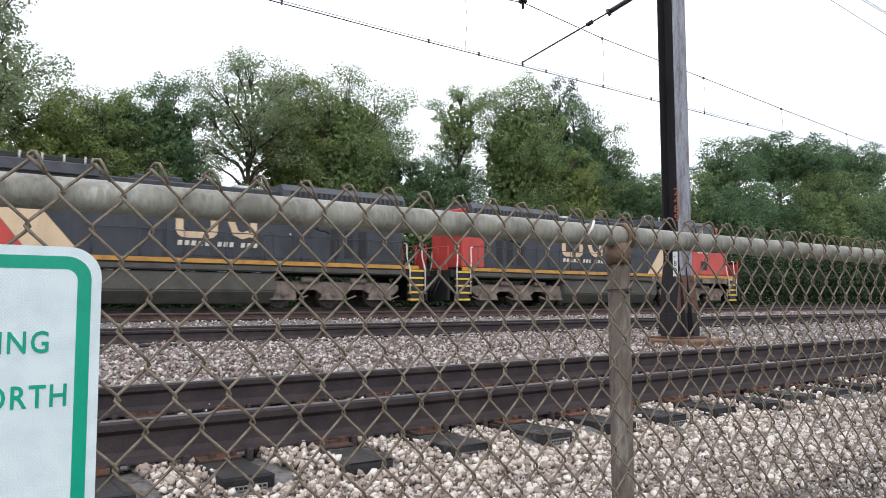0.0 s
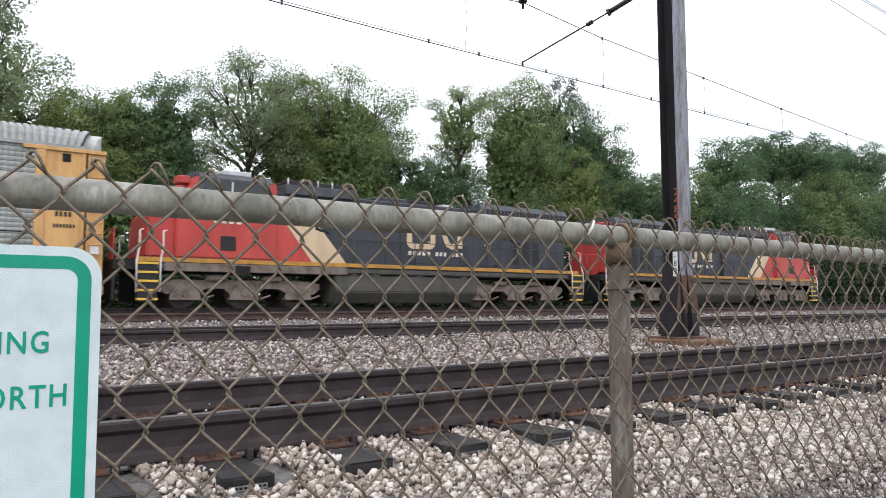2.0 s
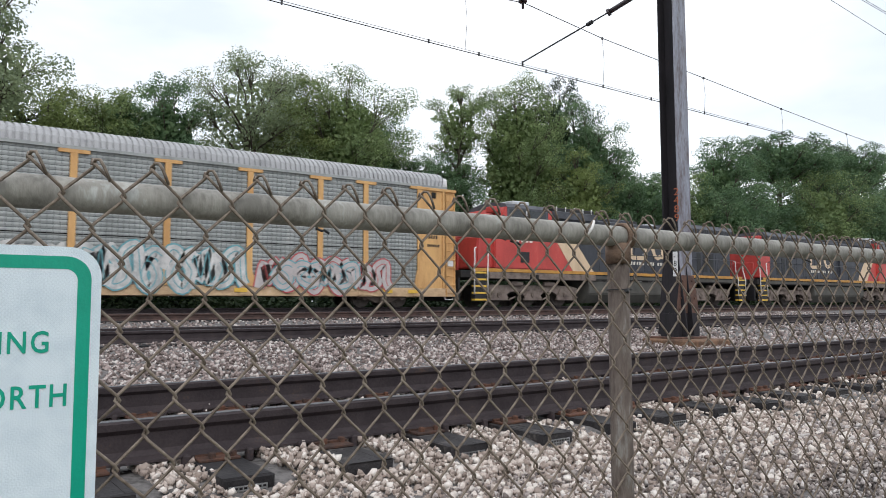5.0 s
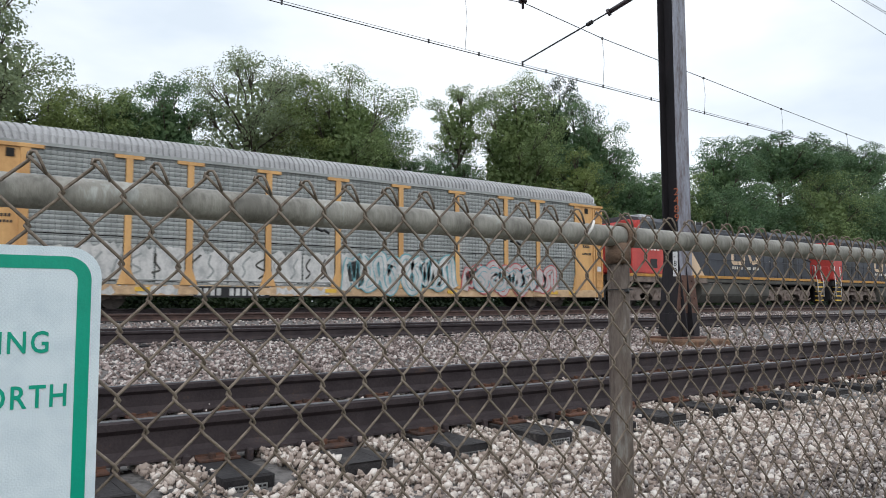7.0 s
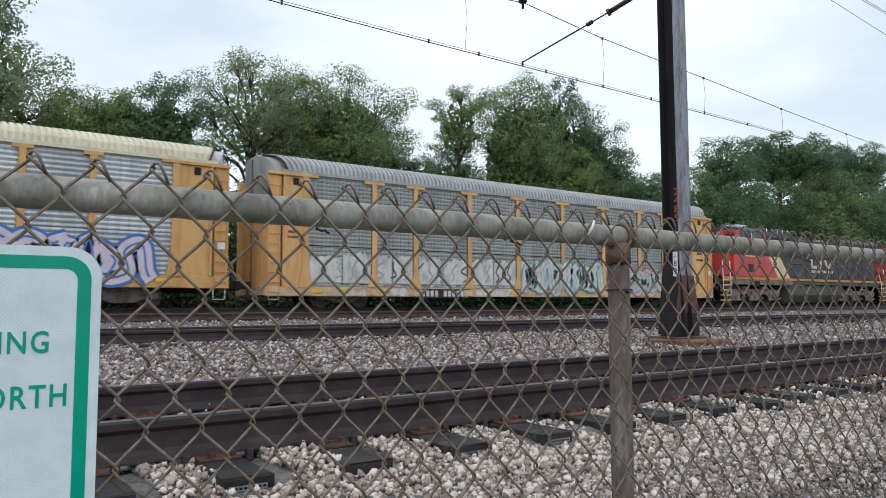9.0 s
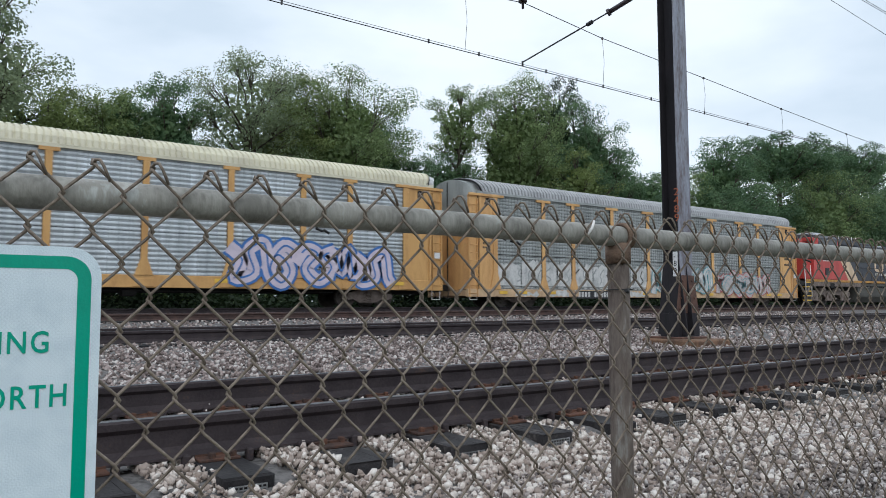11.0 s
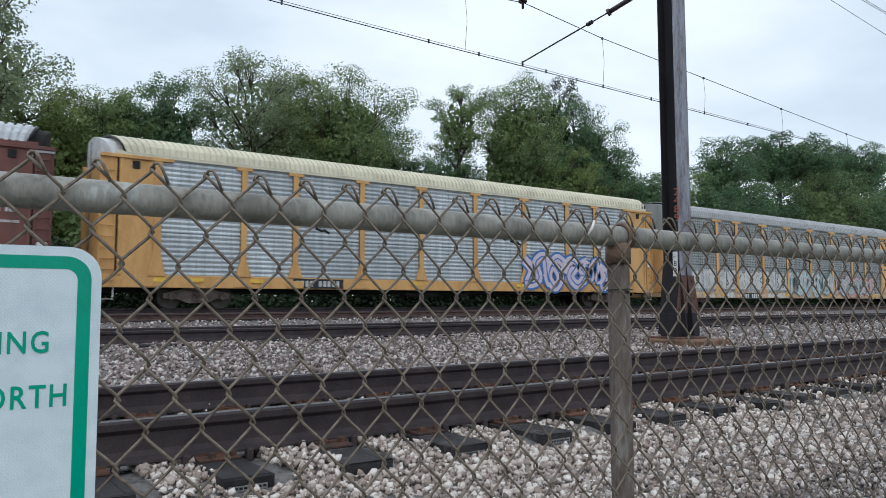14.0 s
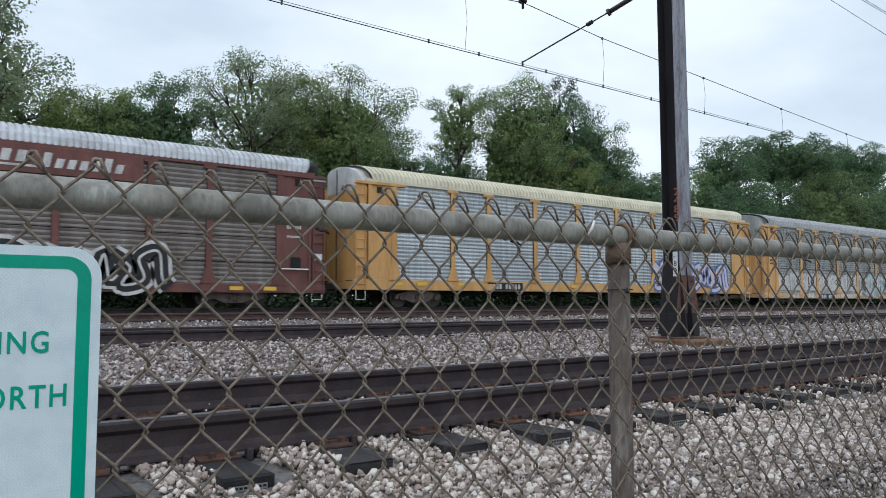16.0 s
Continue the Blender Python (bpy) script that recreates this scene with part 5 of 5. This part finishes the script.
                tube(bm, [(X(u0 + du), s * 1.6, 0.55), (X(u0 + du), s * 1.6, 1.6), (X(u0 + du + d * 0.1), s * 1.52, 2.1), (X(u0 + du + d * 0.1), s * 1.50, 2.62), (X(u0 + du + d * 0.22), s * 1.46, 2.66)], 0.030, 6)
            part("grab_rail", bm, "handrail", root, "white grab rail")
        uu = 0.15 if d > 0 else L - 0.15
        boxes("pilot", "black", root, B(uu, uu + d * 0.12, -1.35, 1.35, 0.28, 1.45), bevel=0.03)
        bm = bmesh.new()
        box(bm, *B(uu - d * 0.45, uu, -0.16, 0.16, 0.70, 1.0), bevel=0.04)
        part("coupler", bm, "under", root)
        bm = bmesh.new()
        for yy in (-1.3, -0.55, 0.55, 1.3):
            tube(bm, [(X(uu + d * 0.05), yy, 1.6), (X(uu + d * 0.05), yy, 2.65)], 0.022, 6)
        tube(bm, [(X(uu + d * 0.05), -1.3, 2.65), (X(uu + d * 0.05), 1.3, 2.65)], 0.022, 6)
        part("end_rail", bm, "loco_red", root, "red end handrail")
        boxes("end_panel", "loco_red", root, B(uu + d * 0.02, uu + d * 0.06, -1.25, -0.6, 1.62, 2.5))
        bm = bmesh.new()
        for yy in (-0.8, -0.5, 0.5, 0.8):
            tube(bm, [(X(uu - d * 0.02), yy, 1.2), (X(uu - d * 0.25), yy, 0.8), (X(uu - d * 0.35), yy * 0.9, 0.45)], 0.025, 6)
        part("air_hose", bm, "black", root)
    # walkway handrails
    for s in (-1, 1):
        bm = bmesh.new()
        for u in np.arange(9.0, 20.6, 1.45):
            tube(bm, [(X(u), s * 1.52, 1.62), (X(u), s * 1.52, 2.68)], 0.018, 6)
        tube(bm, [(X(8.8), s * 1.52, 2.68), (X(20.9), s * 1.52, 2.68)], 0.018, 6)
        part("walkway_rail", bm, "loco_black", root)
    return root


loco_rear = locomotive("black, cream and red diesel locomotive with its cab trailing", -1, False)
loco_lead = locomotive("leading black, cream and red diesel locomotive with red rear end", 1, True)


# ---- trees behind the railway ----
def leaf_mesh(name, material, parent, p, face, size, rng):
    """One folded leaf at each place, its face turned roughly the way given."""
    n = len(p)
    nr = face + rng.normal(size=(n, 3)) * 0.28
    nr /= np.linalg.norm(nr, axis=1, keepdims=True) + 1e-9
    ax = rng.normal(size=(n, 3))
    ax -= nr * (ax * nr).sum(1, keepdims=True)
    ax /= np.linalg.norm(ax, axis=1, keepdims=True) + 1e-9
    sd = np.cross(ax, nr)
    s = size[:, None]
    v = np.stack([p - ax * s * 0.5, p + sd * s * 0.40 + nr * s * 0.10, p + ax * s * 0.55, p - sd * s * 0.40 + nr * s * 0.10], 1)
    f = (np.array([(0, 1, 2), (0, 2, 3)])[None] + (np.arange(n) * 4)[:, None, None]).reshape(-1, 3)
    me = bpy.data.meshes.new(name)
    me.vertices.add(n * 4)
    me.vertices.foreach_set("co", v.reshape(-1))
    me.loops.add(len(f) * 3)
    me.loops.foreach_set("vertex_index", f.reshape(-1).astype(np.int32))
    me.polygons.add(len(f))
    me.polygons.foreach_set("loop_start", np.arange(0, len(f) * 3, 3, dtype=np.int32))
    me.update(calc_edges=True)
    me.materials.append(M[material])
    ob = new(name, me)
    ob.parent = parent
    return ob


def clump_leaves(centres, radii, counts, rng, squash=0.75):
    """Places and facings of leaves over rounded clumps: thick at the rim, facing out and up."""
    idx = np.repeat(np.arange(len(centres)), counts)
    n = len(idx)
    d = rng.normal(size=(n, 3)) + np.array([0, 0, 0.25])
    d /= np.linalg.norm(d, axis=1, keepdims=True)
    rad = radii[idx] * (0.40 + 0.62 * rng.random(n) ** 0.55)
    return centres[idx] + d * rad[:, None] * np.array([1, 1, squash]), d * 0.8 + np.array([0, 0, 0.45])


def tree(label, x, y, top, rx, crown_low, material, seed, leaves=18000, leaf=0.15, boughs=18, airy=0.0, shape=1.0, lean=0.0):
    """Tapered trunk, forking limbs and a crown of boughs, each a bunch of leaf clumps.
    shape > 1 narrows the top, < 1 widens it; airy thins the inside so that limbs and sky show."""
    rng = np.random.default_rng(seed)
    z0 = ground_z(y)
    root = thing("tree", label, "tree", (x, y, z0), group="trees beyond the tracks")
    leaves = int(leaves * 1.3)
    h, low = top - z0, crown_low - z0
    cz, rz, ry = (h + low) / 2, (h - low) / 2, rx * 0.85
    turn = rng.uniform(0, 6.28)
    tip = Vector((lean, 0, cz + rz * 0.35))
    fork = max(1.2, low * 0.8)
    r0 = 0.016 * h + 0.05
    bm = bmesh.new()
    tube(bm, [(0, 0, -0.3), (0.05, 0.02, fork * 0.5), (lean * 0.2, -0.04, fork), tuple(Vector((lean * 0.4, 0, fork)).lerp(tip, 0.5)), tip], r0, 8, r0 * 0.2)
    part("trunk", bm, "bark", root, "grey-brown bark")
    centres, radii = [], []
    for i in range(boughs):
        u = 1 - 1.75 * (i + 0.5) / boughs + rng.uniform(-0.08, 0.08)
        a = turn + i * 2.39996 + rng.uniform(-0.35, 0.35)
        ring = math.sqrt(max(0.0, 1 - u * u))
        k = (1.0 - 0.28 * (shape - 1) * u) * rng.uniform(0.66, 0.90)
        b = np.array([ring * math.cos(a) * rx * k + lean * (u + 1), ring * math.sin(a) * ry * k, cz + u * rz * rng.uniform(0.76, 0.90)])
        br = (0.36 + 0.12 * rng.random()) * min(max(rx, 2.6), rz * 1.25) * (1.0 - 0.15 * airy)
        out = np.array([ring * math.cos(a), ring * math.sin(a), u * 0.7 + 0.2])
        bough = bmesh.new()
        e = Vector(b)
        t = min(0.9, max(0.0, (e.z - fork) / max(0.1, tip.z - fork) * 0.6))
        base = Vector((lean * 0.3, 0, fork * 0.9)).lerp(tip, t)
        mid = base.lerp(e, 0.5) + Vector((rng.uniform(-.5, .5), rng.uniform(-.3, .3), rng.uniform(-0.1, .5)))
        thick = (0.035 + 0.03 * rng.random() + 0.0022 * h) * (1.0 if airy > 0.4 else 0.7)
        tube(bough, [base, mid, e], thick, 6, thick * 0.35, cap=False)
        for j in range(9):
            d = rng.normal(size=3)
            d = d / np.linalg.norm(d) + out * 0.55
            c = b + d * br * rng.uniform(0.35, 1.05) * np.array([1, 1, 0.8])
            c[2] = min(c[2], h - br * 0.2)
            centres.append(c)
            radii.append(br * rng.uniform(0.34, 0.62))
            tube(bough, [mid.lerp(e, 0.55), e.lerp(Vector(c), 0.5) + Vector((0, 0, 0.1)), Vector(c)], thick * 0.32, 4, 0.005, cap=False)
        part("limb", bough, "bark", root)
    centres, radii = np.array(centres), np.array(radii)
    wts = radii ** 2 * rng.uniform(0.6, 1.3, len(radii))
    fill = int(leaves * 0.24 * (1 - airy))
    counts = np.maximum(12, (wts / wts.sum() * (leaves - fill)).astype(int))
    p, face = clump_leaves(centres, radii, counts, rng)
    size = leaf * rng.uniform(0.5, 0.95, len(p))
    if fill:
        # darker depth of the crown: larger leaves well inside it
        q = rng.normal(size=(fill, 3))
        q /= np.linalg.norm(q, axis=1, keepdims=True)
        q *= (0.70 * rng.random(fill) ** 0.45)[:, None]
        k = 1.0 - 0.28 * (shape - 1) * q[:, 2]
        inner = np.stack([q[:, 0] * rx * k + lean * (q[:, 2] + 1), q[:, 1] * ry * k, cz + q[:, 2] * rz], 1)
        p, face = np.concatenate([p, inner]), np.concatenate([face, rng.normal(size=(fill, 3))])
        size = np.concatenate([size, leaf * rng.uniform(1.5, 2.6, fill)])
    leaf_mesh("crown", material, root, p, face, size, rng)
    return root


def build_trees():
    g = "leafy tree with {} foliage beside the railway"
    t = tree
    # tall feathery tree at the edge, then lower growth
    t(g.format("drooping feathery pale green"), 1.3, 42, 18.0, 4.0, 5, "leaf_light", 1, 17000, 0.21, 26, 0.6)
    t(g.format("yellowish green"), 5.4, 41, 12.3, 3.0, 2.5, "leaf_yellow", 2, 20000, 0.15, 20)
    t(g.format("dense mid-green"), 8.2, 42, 13.3, 2.5, 3, "leaf_mid", 3, 20000, 0.15, 20)
    t(g.format("dense dark green"), 11.0, 42.5, 14.3, 2.6, 3, "leaf_dark", 4, 22000, 0.15, 22)
    # a thin-crowned tree with dark limbs against the sky, and a broad dome beside it
    t(g.format("sparse pale green"), 15.8, 42, 16.0, 3.6, 7.6, "leaf_light", 6, 16000, 0.15, 24, 0.8, 0.75)
    t(g.format("soft yellowish green"), 18.9, 42.5, 15.8, 2.8, 5.0, "leaf_yellow", 7, 18000, 0.15, 22, 0.2)
    t(g.format("full mid-green"), 22.6, 42, 16.6, 4.0, 3.5, "leaf_mid", 8, 30000, 0.15, 30, 0.0, 1.15)
    t(g.format("full dark green"), 25.6, 43.5, 14.3, 2.9, 3.0, "leaf_dark", 9, 20000, 0.15, 22, 0.0, 1.2)
    t(g.format("rounded dark green"), 27.8, 41.5, 11.9, 2.0, 2.5, "leaf_dark", 10, 12000, 0.15, 14)
    t(g.format("low dark green"), 31.2, 42.5, 12.6, 2.6, 2.5, "leaf_dark", 11, 13000, 0.16, 16)
    t(g.format("thin ragged green"), 32.0, 42.5, 17.0, 1.9, 10.8, "leaf_mid", 12, 6500, 0.16, 12, 0.7, 0.9)
    # the middle group: a broad pale tree before darker ones
    t(g.format("broad soft green"), 37.4, 42, 19.0, 3.8, 4, "leaf_mid", 13, 30000, 0.16, 30, 0.0, 0.95)
    # the next tree shares the undergrowth's shade-darkened leaf colour
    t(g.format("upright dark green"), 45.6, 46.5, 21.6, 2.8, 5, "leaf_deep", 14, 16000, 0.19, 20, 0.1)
    t(g.format("dense dark green"), 45.9, 43, 18.4, 3.7, 4, "leaf_dark", 15, 26000, 0.17, 26, 0.0, 1.3)
    t(g.format("dense dark green"), 49.3, 42.5, 15.2, 2.4, 3, "leaf_dark", 28, 12000, 0.17, 16)
    t(g.format("soft yellowish green"), 41.6, 39.5, 13.4, 2.6, 2.5, "leaf_yellow", 16, 12000, 0.16, 16)
    t(g.format("low dark green"), 53.6, 43, 13.5, 3.0, 3, "leaf_dark", 17, 11000, 0.20, 14)
    t(g.format("low mid-green"), 58.6, 43, 13.4, 3.2, 3, "leaf_mid", 18, 11000, 0.20, 14)
    t(g.format("pointed dark green"), 64.6, 42.5, 17.6, 3.5, 4, "leaf_dark", 19, 17000, 0.22, 22, 0.0, 1.35)
    t(g.format("low dark green"), 61.5, 39, 11.9, 4.2, 2.5, "leaf_dark", 29, 12000, 0.20, 16)
    # flat-topped trees with open undersides
    t(g.format("umbrella-like green"), 78.5, 44, 19.6, 7.4, 13.8, "leaf_dark", 20, 18000, 0.22, 28, 0.5, 0.8)
    t(g.format("umbrella-like green"), 95.5, 45, 20.6, 7.5, 14.5, "leaf_dark", 21, 18000, 0.24, 28, 0.5, 0.8)
    t(g.format("tall dark green"), 93.5, 47, 19.4, 3.8, 4, "leaf_dark", 25, 12000, 0.28, 18)
    t(g.format("rounded dark green"), 72.5, 42, 13.6, 4.2, 3, "leaf_dark", 22, 12000, 0.22, 16)
    t(g.format("rounded mid-green"), 79.5, 40.5, 15.2, 5.2, 3, "leaf_mid", 23, 15000, 0.22, 20)
    t(g.format("rounded mid-green"), 87.5, 41, 15.6, 4.8, 3, "leaf_dark", 27, 12000, 0.24, 18)
    t(g.format("dense dark green"), 97.0, 42, 16.4, 5.8, 3, "leaf_dark", 24, 13000, 0.26, 18)
    t(g.format("dense dark green"), 108.0, 44, 19.0, 7.0, 4, "leaf_dark", 26, 13000, 0.28, 18)


build_trees()


def thicket(material, c, r, k, small, large, rng):
    p, face = clump_leaves(np.array(c), np.array(r), np.array(k), rng)
    return leaf_mesh("undergrowth", material, None, p, face, rng.uniform(small, large, len(p)), rng)


def build_hedge():
    rng = np.random.default_rng(77)
    c, r, k = [], [], []
    for x in np.arange(-6, 112, 0.62):
        for row in range(3):
            far = 33.5 + row * 1.6
            top = 2.6 + 1.9 * noise.noise((x * 0.11, row * 3.1, 0.0)) + row * 1.1 + (1.0 if x > 45 else 0.0)
            for z in np.arange(0.9, max(1.6, top), 1.15):
                c.append((x + rng.uniform(-.4, .4), far + rng.uniform(-.5, .5), z + rng.uniform(-.2, .3)))
                r.append(rng.uniform(0.6, 1.0))
                k.append(75 if x < 45 else 50)
    # leaf colour carries the shade behind the train
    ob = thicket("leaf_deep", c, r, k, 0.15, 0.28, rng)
    tagged(ob, "undergrowth and vines along the railway, greens darkened as shade", "bushes", kind="stuff")
    c, r, k = [], [], []
    for x in np.arange(-6, 112, 0.9):
        far = 37.5 + rng.uniform(-.8, 1.5)
        for z in np.arange(1.5, 6.4 + 1.6 * noise.noise((x * 0.17, 9.0, 0.0)), 1.3):
            c.append((x + rng.uniform(-.5, .5), far, z))
            r.append(rng.uniform(0.8, 1.3))
            k.append(110)
    ob = thicket("leaf_mid", c, r, k, 0.2, 0.4, rng)
    tagged(ob, "taller green thicket below the trees", "bushes", kind="stuff")
    # a deep wood behind, so that no horizon shows through the trunks
    c, r, k = [], [], []
    for x in np.arange(-10, 150, 1.6):
        for z in np.arange(1.0, 13.6 if x > 52 else 8.3 if 13 < x < 22 else 9.5, 1.7):
            c.append((x + rng.uniform(-.8, .8), 50 + rng.uniform(-2, 3), z + rng.uniform(-.4, .4)))
            r.append(rng.uniform(1.2, 1.8))
            k.append(48)
    ob = thicket("leaf_dark", c, r, k, 0.5, 0.9, rng)
    tagged(ob, "shaded wood behind the tree line", "woods", kind="stuff")


build_hedge()


# ---- what moves ----
def motions():
    times = [i * 0.1 for i in range(161)]
    for ob, off in ((rack_one, 0.0), (rack_two, -28.72), (rack_three, -57.62), (loco_rear, 11.28), (loco_lead, 34.35)):
        walk(ob, [(float(t), pose(travel(t) + off, T4, Z4)) for t in range(17)])
    for ob, x, r in WHEELSETS:
        walk(ob, [(t, Matrix.Translation((x, 0, r)) @ Matrix.Rotation((travel(t) - travel(0)) / r, 4, "Y")) for t in times])


motions()
